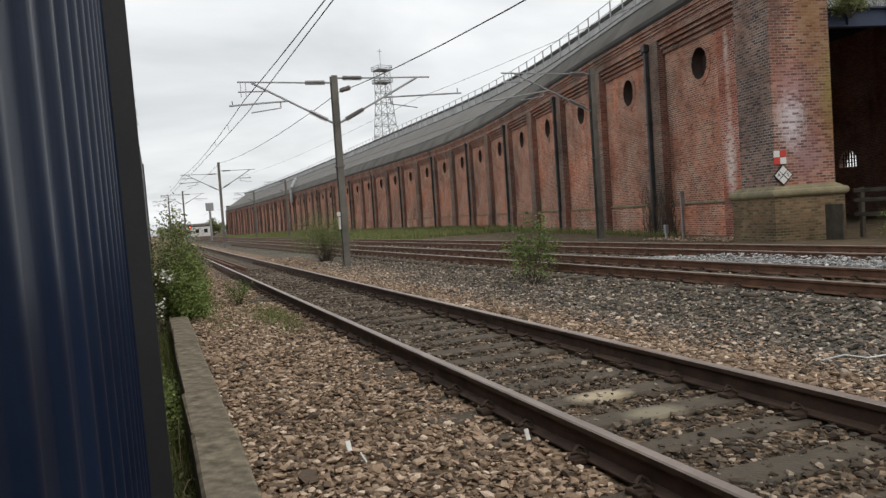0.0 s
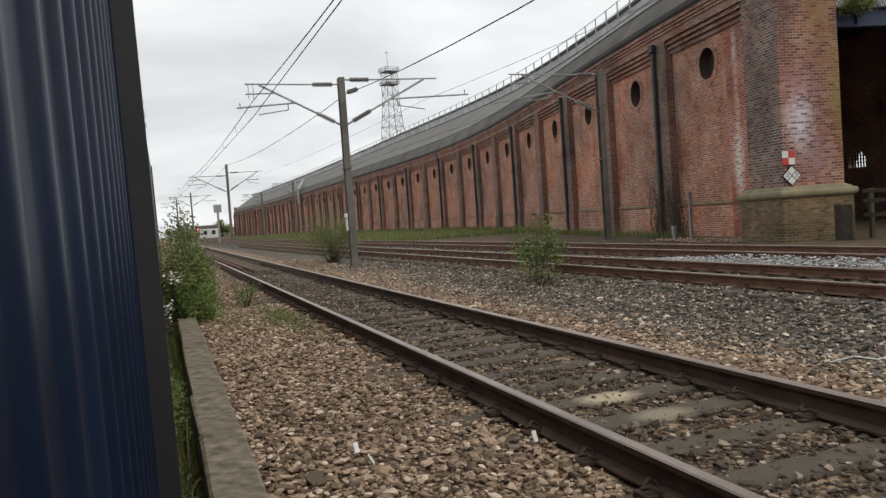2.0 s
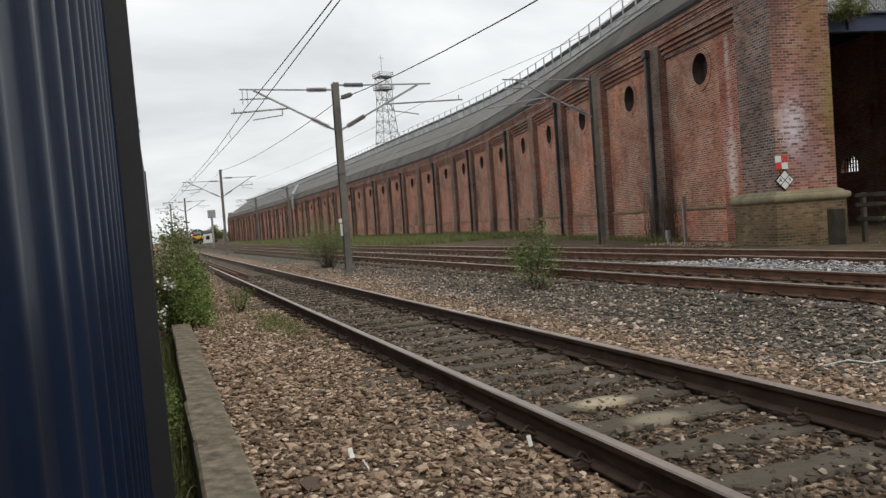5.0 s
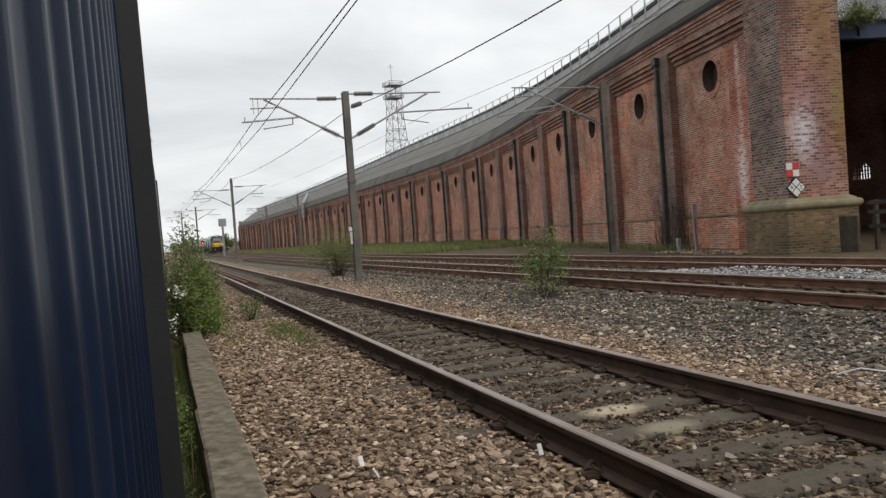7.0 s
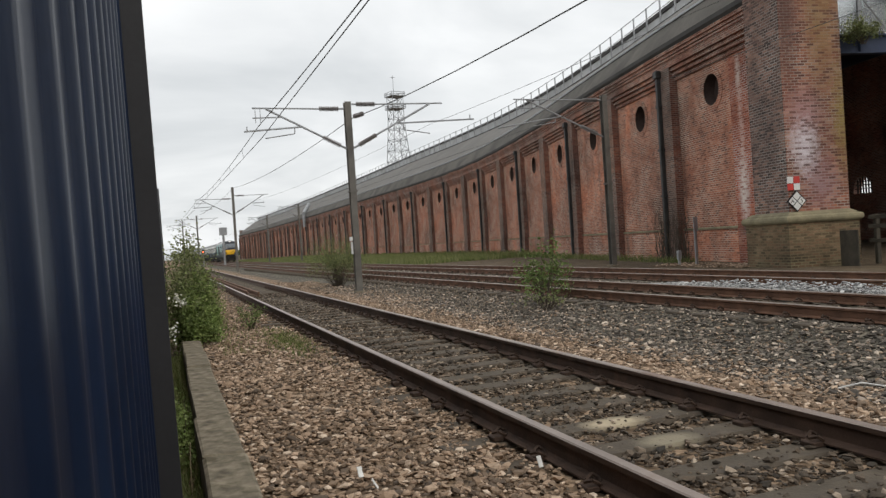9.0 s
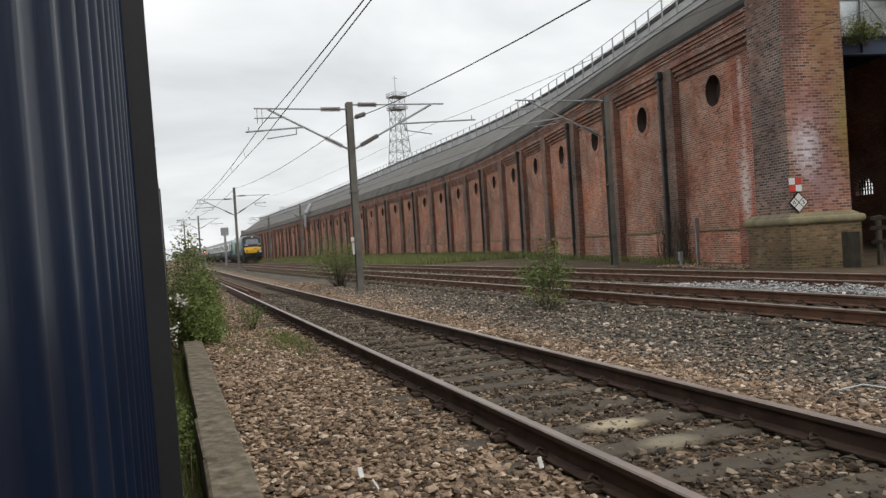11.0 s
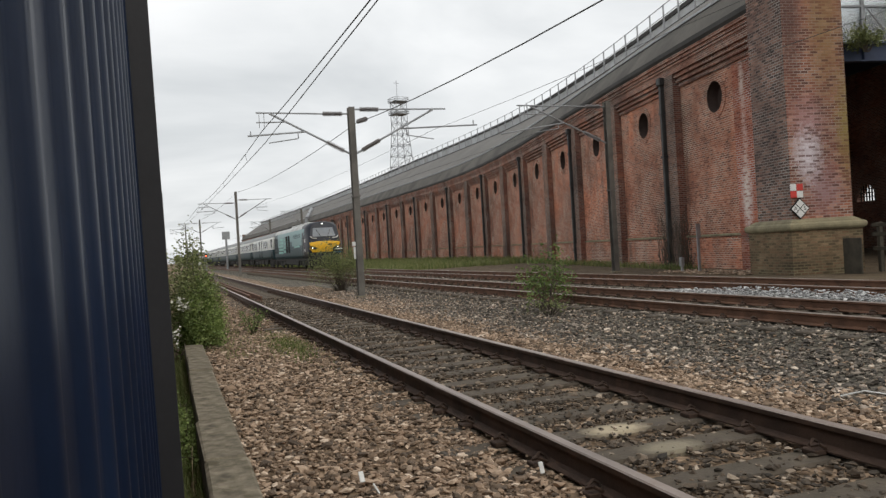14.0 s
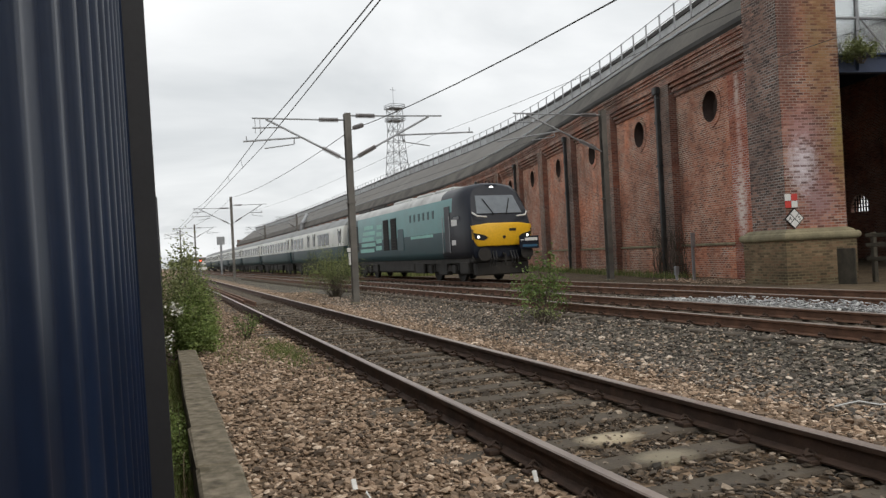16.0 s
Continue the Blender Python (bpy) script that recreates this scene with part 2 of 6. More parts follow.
KERB = plain("mossy_concrete", (0.215, 0.185, 0.138), 0.94, 0, 0.5, 9.0, 120, 0.08, (0.105, 0.09, 0.058), 0.5, 0.0, 0.2)


def scraped(name, tint, at_x, half):
    """The sleepers' concrete with a pale patch scraped clean on its top, uneven at its edge."""
    m = SLEEPER.copy()
    m.name = name
    n, l = m.node_tree.nodes, m.node_tree.links
    b = n["Principled BSDF"]
    base = b.inputs["Base Color"].links[0].from_socket
    c = n.new("ShaderNodeTexCoord")
    mp = n.new("ShaderNodeMapping")
    mp.vector_type = "TEXTURE"
    mp.inputs["Location"].default_value, mp.inputs["Scale"].default_value = (at_x, -0.03, 0), (half, 0.13, 0.3)
    l.new(c.outputs["Object"], mp.inputs["Vector"])
    ln = n.new("ShaderNodeVectorMath")
    ln.operation = "LENGTH"
    l.new(mp.outputs[0], ln.inputs[0])
    ed = n.new("ShaderNodeMath")
    ed.operation = "MULTIPLY_ADD"
    l.new(tex_noise(n, l, 14.0, 5, 0.7), ed.inputs[0])
    ed.inputs[1].default_value = 0.9
    l.new(ln.outputs["Value"], ed.inputs[2])
    l.new(blend(n, l, fall_off(n, l, ed.outputs[0], 0.85), base, tint), b.inputs["Base Color"])
    return m


SCRAPED = scraped("scraped_pale_sleeper", (0.50, 0.42, 0.29), 0.02, 0.22)
SCRAPED_DULL = scraped("scraped_dull_sleeper", (0.27, 0.235, 0.165), 0.06, 0.2)
CLIP = plain("rusty_clip", (0.07, 0.043, 0.03), 0.8, 0.3, 0.3, 20, 80, 0.3)
FENCE = plain("blue_painted_steel_sheet", (0.0065, 0.0125, 0.030), 0.40, 0.0, 0.25, 1.3, 30, 0.03, (0.009, 0.015, 0.030), 0.6, 0.0, 0.04)
FENCE_DARK = plain("dark_blue_painted_steel", (0.023, 0.023, 0.026), 0.5, 0.0, 0.25, 2.0, 30, 0.1, None, 0.6, 0.0, 0.4)
BLACK = plain("soot_black", (0.015, 0.015, 0.015), 0.9, 0, 0.2, 1, 10, 0)
WHITE = plain("white_paint", (0.72, 0.72, 0.70), 0.5, 0, 0.08, 3, 30, 0.05)
RED = plain("red_paint", (0.55, 0.05, 0.04), 0.5, 0, 0.1, 3, 30, 0.05)
BLUE_GIRDER = plain("navy_painted_girder", (0.03, 0.045, 0.09), 0.55, 0.1, 0.25, 1, 12, 0.1)
WOOD = plain("grey_timber", (0.06, 0.052, 0.038), 0.9, 0, 0.35, 4, 30, 0.4)
STONES_BROWN = stone_material("brown_ballast", ((0.0, (0.085, 0.062, 0.044)), (0.3, (0.205, 0.144, 0.097)), (0.65, (0.34, 0.237, 0.160)), (0.9, (0.49, 0.36, 0.256)), (1.0, (0.74, 0.60, 0.47))))
STONES_GREY = stone_material("grey_ballast", ((0.0, (0.046, 0.040, 0.034)), (0.4, (0.112, 0.096, 0.079)), (0.7, (0.195, 0.166, 0.135)), (0.9, (0.36, 0.295, 0.24)), (1.0, (0.70, 0.59, 0.48))))
STONES_DARK = stone_material("oily_ballast", ((0.0, (0.030, 0.024, 0.017)), (0.45, (0.08, 0.060, 0.042)), (0.85, (0.165, 0.124, 0.088)), (1.0, (0.48, 0.39, 0.30))))
STONES_WHITE = stone_material("fresh_pale_ballast", ((0.0, (0.22, 0.22, 0.22)), (0.5, (0.40, 0.40, 0.40)), (1.0, (0.62, 0.62, 0.61))))
TWIG = plain("bare_twigs", (0.075, 0.058, 0.042), 0.9, 0, 0.3, 10, 60, 0.2)
STRAW = plain("dry_straw", (0.30, 0.24, 0.15), 0.85, 0, 0.2, 10, 60, 0)
BLOSSOM = plain("white_blossom", (0.75, 0.74, 0.66), 0.7, 0, 0.1, 10, 60, 0)


def leaf_material(name, stops, through_light=0.45):
    """A thin leaf: each one its own green, with part of the light passing through."""
    m = stone_material(name, stops, 0.55)
    n, l = m.node_tree.nodes, m.node_tree.links
    b = n["Principled BSDF"]
    tr = n.new("ShaderNodeBsdfTranslucent")
    l.new(b.inputs["Base Color"].links[0].from_socket, tr.inputs["Color"])
    mix = n.new("ShaderNodeMixShader")
    mix.inputs[0].default_value = through_light
    l.new(b.outputs[0], mix.inputs[1])
    l.new(tr.outputs[0], mix.inputs[2])
    l.new(mix.outputs[0], n["Material Output"].inputs["Surface"])
    return m


def ground_material():
    """Ballast seen from far: stone speckle, with zones by the strip of the plan."""
    m, n, l, b = material("ballast_ground")
    c = n.new("ShaderNodeTexCoord")
    v = n.new("ShaderNodeTexVoronoi")
    v.inputs["Scale"].default_value = 17.0
    l.new(c.outputs["Object"], v.inputs["Vector"])
    sep = n.new("ShaderNodeSeparateColor")
    l.new(v.outputs["Color"], sep.inputs[0])
    brown = ramp(n, l, sep.outputs["Red"], ((0.0, (0.067, 0.047, 0.032)), (0.5, (0.205, 0.145, 0.095)), (1.0, (0.435, 0.315, 0.219))))
    grey = ramp(n, l, sep.outputs["Red"], ((0.0, (0.039, 0.036, 0.029)), (0.6, (0.111, 0.100, 0.081)), (1.0, (0.245, 0.214, 0.169))))
    xyz = n.new("ShaderNodeSeparateXYZ")
    l.new(c.outputs["Object"], xyz.inputs[0])
    wob = tex_noise(n, l, 0.5, 5, 0.6)
    add = n.new("ShaderNodeMath")
    add.operation = "MULTIPLY_ADD"
    l.new(wob, add.inputs[0])
    add.inputs[1].default_value = 1.6
    l.new(xyz.outputs["X"], add.inputs[2])
    zone = n.new("ShaderNodeMapRange")
    zone.inputs["From Min"].default_value, zone.inputs["From Max"].default_value = 5.9, 6.5
    l.new(add.outputs[0], zone.inputs["Value"])
    col = blend(n, l, zone.outputs[0], brown, grey)
    soil = ramp(n, l, tex_noise(n, l, 2.5, 6, 0.65), ((0.3, (0.07, 0.052, 0.036)), (0.7, (0.15, 0.115, 0.075))))
    far = n.new("ShaderNodeMapRange")
    far.inputs["From Min"].default_value, far.inputs["From Max"].default_value = 14.6, 15.6
    l.new(add.outputs[0], far.inputs["Value"])
    col = blend(n, l, far.outputs[0], col, soil)
    col = blend(n, l, 0.6, col, ramp(n, l, tex_noise(n, l, 0.7, 5), ((0.3, (0.6, 0.58, 0.55)), (0.7, (1.15, 1.15, 1.15)))), "MULTIPLY")
    l.new(col, b.inputs["Base Color"])
    b.inputs["Roughness"].default_value = 0.95
    b.inputs["Specular IOR Level"].default_value = 0.2
    bump(n, l, b, v.outputs["Distance"], 0.9, 0.03)
    return m


LEAF = leaf_material("bush_leaves", ((0.0, (0.12, 0.165, 0.04)), (0.5, (0.23, 0.32, 0.09)), (1.0, (0.42, 0.50, 0.18))))
LEAF_DULL = leaf_material("dusty_leaves", ((0.0, (0.10, 0.12, 0.045)), (0.5, (0.20, 0.235, 0.09)), (1.0, (0.34, 0.36, 0.16))))
LEAF_PALE = leaf_material("fresh_leaves", ((0.0, (0.08, 0.12, 0.03)), (0.5, (0.15, 0.22, 0.06)), (1.0, (0.26, 0.34, 0.11))))
GRASS = leaf_material("rough_grass", ((0.0, (0.10, 0.135, 0.035)), (0.6, (0.19, 0.23, 0.07)), (1.0, (0.34, 0.32, 0.15))))
GROUND = ground_material()
BLIND = plain("brown_painted_boards", (0.055, 0.036, 0.03), 0.85, 0, 0.3, 2.0, 20, 0.3)


# ---- building helpers ----
def part(name, bm, mat, parent=None, label="", smooth=False):
    """Links a bmesh as one mesh object, under parent where one is given."""
    me = bpy.data.meshes.new(name)
    bm.to_mesh(me)
    bm.free()
    for m in (mat if isinstance(mat, (list, tuple)) else [mat]):
        me.materials.append(m)
    if smooth:
        me.polygons.foreach_set("use_smooth", [True] * len(me.polygons))
    ob = new(name, me)
    if parent:
        ob.parent = parent
    return tagged(ob, label)


def twin(ob, m, parent=None):
    """Another object on the same mesh, at m in its parent's space."""
    o = new(ob.name.split(".")[0], ob.data)
    o.parent = parent or ob.parent
    o.matrix_basis = m
    return o


def empty(name, m, label="", category="", group="", kind=""):
    e = new(name)
    e.matrix_basis = m
    return tagged(e, label, category, group, kind)


def B():
    bm = bmesh.new()
    bm.loops.layers.uv.new("UVMap")
    return bm


def box(bm, x0, x1, y0, y1, z0, z1, mi=0, bevel=0.0, m=None):
    r = bmesh.ops.create_cube(bm, size=1.0)
    vs = r["verts"]
    for v in vs:
        v.co = Vector(((x0 + x1) / 2 + v.co.x * (x1 - x0), (y0 + y1) / 2 + v.co.y * (y1 - y0), (z0 + z1) / 2 + v.co.z * (z1 - z0)))
    fs = {f for v in vs for f in v.link_faces}
    for f in fs:
        f.material_index = mi
    if bevel:
        es = {e for v in vs for e in v.link_edges}
        out = bmesh.ops.bevel(bm, geom=list(es), offset=bevel, segments=1, affect="EDGES")
        vs = [v for v in {w for f in out["faces"] for w in f.verts} | {w for w in vs if w.is_valid}]
        for f in out["faces"]:
            f.material_index = mi
    if m is not None:
        for v in vs:
            v.co = m @ v.co
    return vs


def rod(bm, a, b, r, seg=6, mi=0, r2=None):
    a, b = Vector(a), Vector(b)
    d = b - a
    if d.length < 1e-6:
        return
    m = Matrix.Translation((a + b) / 2) @ d.to_track_quat("Z", "Y").to_matrix().to_4x4()
    out = bmesh.ops.create_cone(bm, cap_ends=True, segments=seg, radius1=r, radius2=r if r2 is None else r2, depth=d.length, matrix=m)
    for f in {f for v in out["verts"] for f in v.link_faces}:
        f.material_index = mi


def uv_box(bm):
    """UVs in metres, from the face's main direction."""
    lay = bm.loops.layers.uv.active
    bm.normal_update()
    for f in bm.faces:
        n = f.normal
        for lp in f.loops:
            c = lp.vert.co
            if abs(n.z) > 0.8:
                lp[lay].uv = (c.x, c.y)
            elif abs(n.x) > abs(n.y):
                lp[lay].uv = (c.y, c.z)
            else:
                lp[lay].uv = (c.x, c.z)


def sweep(bm, stations, profile, closed=True, mis=None, caps=True):
    """Runs a profile of (outward, height) along stations of (x, y, heading); outward is to the heading's left."""
    lay = bm.loops.layers.uv.active
    rows, run, last = [], [], None
    for x, y, th in stations:
        run.append((run[-1] + math.hypot(x - last[0], y - last[1])) if last else 0.0)
        last = (x, y)
        rows.append([bm.verts.new((x - o * math.cos(th), y + o * math.sin(th), z)) for o, z in profile])
    up = [0.0]
    for i in range(len(profile)):
        a, b = profile[i], profile[(i + 1) % len(profile)]
        up.append(up[-1] + math.hypot(a[0] - b[0], a[1] - b[1]))
    k = len(profile) if closed else len(profile) - 1
    for j in range(len(rows) - 1):
        for i in range(k):
            i2 = (i + 1) % len(profile)
            f = bm.faces.new((rows[j][i], rows[j + 1][i], rows[j + 1][i2], rows[j][i2]))
            f.material_index = mis[i] if mis else 0
            for lp, uvc in zip(f.loops, ((run[j], up[i]), (run[j + 1], up[i]), (run[j + 1], up[i + 1]), (run[j], up[i + 1]))):
                lp[lay].uv = uvc
    if closed and caps:
        bm.faces.new(rows[0])
        bm.faces.new(rows[-1])
    bmesh.ops.recalc_face_normals(bm, faces=bm.faces[:])


def lerp(x, knots):
    for (a, p), (b, q) in zip(knots, knots[1:]):
        if x <= b:
            return p + (q - p) * (max(x, a) - a) / (b - a)
    return knots[-1][1]


def line_from(x0, y0, s0, s1, ds, heading):
    """Stations by arc length from s0 to s1; (x0, y0) lies at s = 0. Headings in radians."""
    n = int(round((s1 - s0) / ds))
    out = [(s0 + i * ds, heading(s0 + i * ds)) for i in range(n + 1)]
    pts, x, y = [], 0.0, 0.0
    for i, (s, th) in enumerate(out):
        if i:
            mid = (th + out[i - 1][1]) / 2
            x, y = x + math.sin(mid) * ds, y + math.cos(mid) * ds
        pts.append([s, x, y, th])
    k = int(round(-s0 / ds))
    ox, oy = pts[k][1], pts[k][2]
    return [(s, a - ox + x0, b - oy + y0, th) for s, a, b, th in pts]


def at_s(line, s):
    i = min(max(int((s - line[0][0]) / (line[1][0] - line[0][0])), 0), len(line) - 2)
    a, b = line[i], line[i + 1]
    k = (s - a[0]) / (b[0] - a[0])
    return tuple(p + (q - p) * k for p, q in zip(a[1:], b[1:]))


# ---- the lines of the plan ----
GAUGE = 1.505
NEAR_X = 2.075


def main_heading(s):
    return lerp(s, [(0, -0.0173), (60, -0.0095), (300, -0.0095)])


MAIN = line_from(8.61, -48.22, -10, 700, 2.0, main_heading)
RAIL_C, RAIL_B, RAIL_A2, RAIL_A1 = 0.0, 1.505, 3.60, 5.105
TRAIN_OFF = (RAIL_A1 + RAIL_A2) / 2
RAIL_Z = 0.024

WALL_TURN = [(-20, 8.36), (0, 10.87), (20, 12.99), (40, 9.12), (60, 2.03), (80, -0.33), (100, 0.57), (300, -2.75)]
WALL = line_from(19.285, 23.723, -20, 300, 1.0, lambda s: radians(lerp(s, WALL_TURN)))
BAY = 6.6154
DUCT_S = 148.5


def ground_z(x, y):
    h = lerp(x, [(-1.0, -0.42), (0.05, -0.36), (0.4, -0.16), (1.2, -0.19), (4.2, -0.21), (4.9, -0.30), (6.0, -0.36), (6.9, -0.30), (7.5, -0.17), (13.6, -0.17), (14.6, -0.24), (40, -0.25)])
    return h + 0.03 * noise.noise(Vector((x * 0.8, y * 0.8, 3.1))) * (1 if abs(x) < 60 else 0)


def make_ground():
    xs = sorted(set([-1500, -600, -250, -100, -50, -25, -12, -6, -3, -1.5] + [round(-1 + i * 0.12, 3) for i in range(0, 134)] + [16, 17, 18, 19, 20, 22, 25, 30, 40, 60, 100, 200, 500, 1500]))
    ys = sorted(set([-400, -100, -30, -10, -4, -1] + [round(i * 0.2, 3) for i in range(0, 100)] + [20 + i * 1.0 for i in range(0, 60)] + [80 + 8 * i for i in range(0, 30)] + [350, 500, 900, 1800]))
    vs = [(x, y, ground_z(x, y)) for y in ys for x in xs]
    nx = len(xs)
    fs = [(j * nx + i, j * nx + i + 1, (j + 1) * nx + i + 1, (j + 1) * nx + i) for j in range(len(ys) - 1) for i in range(nx - 1)]
    me = bpy.data.meshes.new("ground")
    me.from_pydata(vs, [], fs)
    me.materials.append(GROUND)
    me.polygons.foreach_set("use_smooth", [True] * len(me.polygons))
    tagged(new("ground", me), "brown and grey stone ballast beside railway lines", "ground", kind="structure")


make_ground()

RAIL_PROFILE = [(-0.07, -0.159), (0.07, -0.159), (0.07, -0.149), (0.012, -0.13), (0.009, -0.048), (0.034, -0.036), (0.035, -0.008), (0.027, 0.0), (-0.027, 0.0), (-0.035, -0.008), (-0.034, -0.036), (-0.009, -0.048), (-0.012, -0.13), (-0.07, -0.149)]
RAIL_MIS = [0] * 6 + [1, 1, 1] + [0] * 5


def rail(stations, off, z, parent, side_mat, label, head=None):
    bm = B()
    sweep(bm, [(x + off * math.cos(th), y - off * math.sin(th), th) for x, y, th in stations], [(o, h + z) for o, h in RAIL_PROFILE], True, RAIL_MIS)
    return part("rail", bm, [side_mat, head or RAIL_TOP], parent, label)


def sleeper_mesh():
    bm = B()
    r = box(bm, -1.25, 1.25, -0.13, 0.13, -0.2, 0, 0, 0.018)
    for v in bm.verts:
        if abs(v.co.x) < 0.5:
            v.co.z -= 0.015
        v.co.z += 0.006 * math.sin(v.co.x * 7)
    return bm


def clip_mesh():
    """A sprung rail clip: a curled bar on a small cast shoulder."""
    bm = B()
    pts = [Vector((0.015 + 0.055 * math.cos(a * 0.9) + 0.02, 0.055 * math.sin(a), 0.035 + 0.022 * math.sin(a * 1.7))) for a in (0.2, 1.1, 2.0, 2.9, 3.8, 4.7, 5.6)]
    for a, b in zip(pts, pts[1:]):
        rod(bm, a, b, 0.0115, 5)
    box(bm, 0.0, 0.10, -0.055, 0.055, -0.012, 0.022, 0, 0.006)
    return bm


def make_tracks():
    near = empty("railway_track_near", pose(0, 0, 0), "worn plain line with rusty rails on concrete sleepers", "railway track", kind="structure")
    straight = [(NEAR_X, y, 0.0) for y in (-6, 0, 10, 20, 40, 80, 130)]
    rail(straight, 0, 0, near, RAIL_SIDE, "brown rusty rail with worn bright head")
    rail(straight, GAUGE, 0, near, RAIL_SIDE, "brown rusty rail with worn bright head")
    rnd = random.Random(4)
    first, c0 = None, None
    for i in range(-4, 130):
        y = 3.574 + 0.5962 * i
        m = pose(NEAR_X + GAUGE / 2 + rnd.uniform(-0.02, 0.02), y, -0.172 + rnd.uniform(-0.008, 0.004), 0, 0, rnd.uniform(-0.7, 0.7))
        if first is None:
            first = part("sleeper", sleeper_mesh(), SLEEPER, near)
            first.matrix_basis = m
        else:
            ob = twin(first, m)
            if i in (1, 2):
                ob.data = first.data.copy()
                ob.data.materials[0] = SCRAPED if i == 2 else SCRAPED_DULL
                tagged(ob, "concrete sleeper with a pale scraped patch")
        if i < 46:
            for x, turn in ((NEAR_X - 0.045, 180), (NEAR_X + 0.045, 0), (NEAR_X + GAUGE - 0.045, 180), (NEAR_X + GAUGE + 0.045, 0)):
                mc = pose(x, y + rnd.uniform(-0.02, 0.02), -0.163, 0, 0, turn)
                if c0 is None:
                    c0 = part("rail_clip", clip_mesh(), CLIP, near)
                    c0.matrix_basis = mc
                else:
                    twin(c0, mc)
    # spare rails that lie between the running rails
    for dx, y0, y1 in ((0.30, 26.0, 62.0), (0.52, 24.6, 60.0)):
        ob = empty("spare_rail", pose(0, 0, 0), "loose rusty rail lying between the running rails", "rail", "spare rails in the track")
        rail([(NEAR_X + dx, y0, 0.0), (NEAR_X + dx * 0.75, y1, 0.0)], 0, -0.02, ob, RAIL_RED, "", RAIL_RED)
    for name, ra, rb, mat in (("railway_track_middle", RAIL_C, RAIL_B, RAIL_RED), ("railway_track_far", RAIL_A2, RAIL_A1, RAIL_RED)):
        tr = empty(name, pose(0, 0, 0), "main line with red-brown rusty rails in deep ballast", "railway track", kind="structure")
        st = [at_s(MAIN, s) for s in range(30, 420, 5)]
        rail(st, ra, RAIL_Z, tr, mat, "red-brown rail with dull head")
        rail(st, rb, RAIL_Z, tr, mat, "red-brown rail with dull head")
        for i in range(110):
            s = 52 + 0.65 * i
            x, y, th = at_s(MAIN, s)
            off = (ra + rb) / 2
            twin(first, pose(x + off * math.cos(th), y - off * math.sin(th), RAIL_Z - 0.172, 0, 0, -math.degrees(th)), tr)
            if i < 62:
                for r_ in (ra, rb):
                    for d, turn in ((-0.045, 180), (0.045, 0)):
                        twin(c0, pose(x + (r_ + d) * math.cos(th), y - (r_ + d) * math.sin(th), RAIL_Z - 0.163, 0, 0, turn), tr)


# ---- the long brick wall of the train shed ----
def bay_panel():
    """One recessed bay with a round opening, 24-sided, cut through its face."""
    bm = B()
    lay = bm.loops.layers.uv.active
    hw, z0, z1, zc, r, n = BAY / 2, -0.6, 7.3, 6.12, 0.58, 28
    inner, outer, deep = [], [], []
    for i in range(n):
        a = 2 * math.pi * (i + 0.5) / n
        c, s = math.cos(a), math.sin(a)
        inner.append(bm.verts.new((0, r * c, zc + r * s)))
        deep.append(bm.verts.new((0.42, r * c, zc + r * s)))
        k = min(hw / abs(c) if abs(c) > 1e-6 else 1e9, ((z1 - zc) if s > 0 else (zc - z0)) / abs(s) if abs(s) > 1e-6 else 1e9)
        outer.append(bm.verts.new((0, k * c, zc + k * s)))
    for i in range(n):
        j = (i + 1) % n
        bm.faces.new((inner[i], inner[j], outer[j], outer[i]))
        f = bm.faces.new((inner[j], inner[i], deep[i], deep[j]))
        f.material_index = 1
        a, b = outer[i].co, outer[j].co
        if abs(abs(a.y) - hw) > 1e-4 and abs(abs(b.y) - hw) < 1e-4 or abs(abs(a.y) - hw) < 1e-4 and abs(abs(b.y) - hw) > 1e-4:
            cv = bm.verts.new((0, math.copysign(hw, a.y + b.y), z1 if a.z + b.z > 2 * zc else z0))
            bm.faces.new((outer[i], outer[j], cv))
    f = bm.faces.new(deep)
    f.material_index = 1
    uv_box(bm)
    return bm


def oculus_ring():
    bm = B()
    n, zc = 28, 6.12
    prof = [(0.58, -0.0), (0.58, -0.025), (0.82, -0.025), (0.82, 0.0)]
    rows = [[bm.verts.new((x, rr * math.cos(2 * math.pi * i / n), zc + rr * math.sin(2 * math.pi * i / n))) for rr, x in prof] for i in range(n)]
    lay = bm.loops.layers.uv.active
    for i in range(n):
        j = (i + 1) % n
        for k in range(3):
            f = bm.faces.new((rows[i][k], rows[j][k], rows[j][k + 1], rows[i][k + 1]))
            for lp in f.loops:
                lp[lay].uv = (lp.vert.co.y, lp.vert.co.z)
    bmesh.ops.recalc_face_normals(bm, faces=bm.faces[:])
    return bm


def pilaster_mesh():
    """A flat brick pier between two bays; its grey lit face and redder shaded flanks differ by colour."""
    bm = B()
    box(bm, -0.32, 0.0, -0.58, 0.58, -0.6, 7.62)
    box(bm, -0.37, 0.0, -0.63, 0.63, -0.6, 0.93)
    uv_box(bm)
    # lit face and darker returns are put into two brick colours
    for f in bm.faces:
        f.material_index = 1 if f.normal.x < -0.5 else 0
    return bm


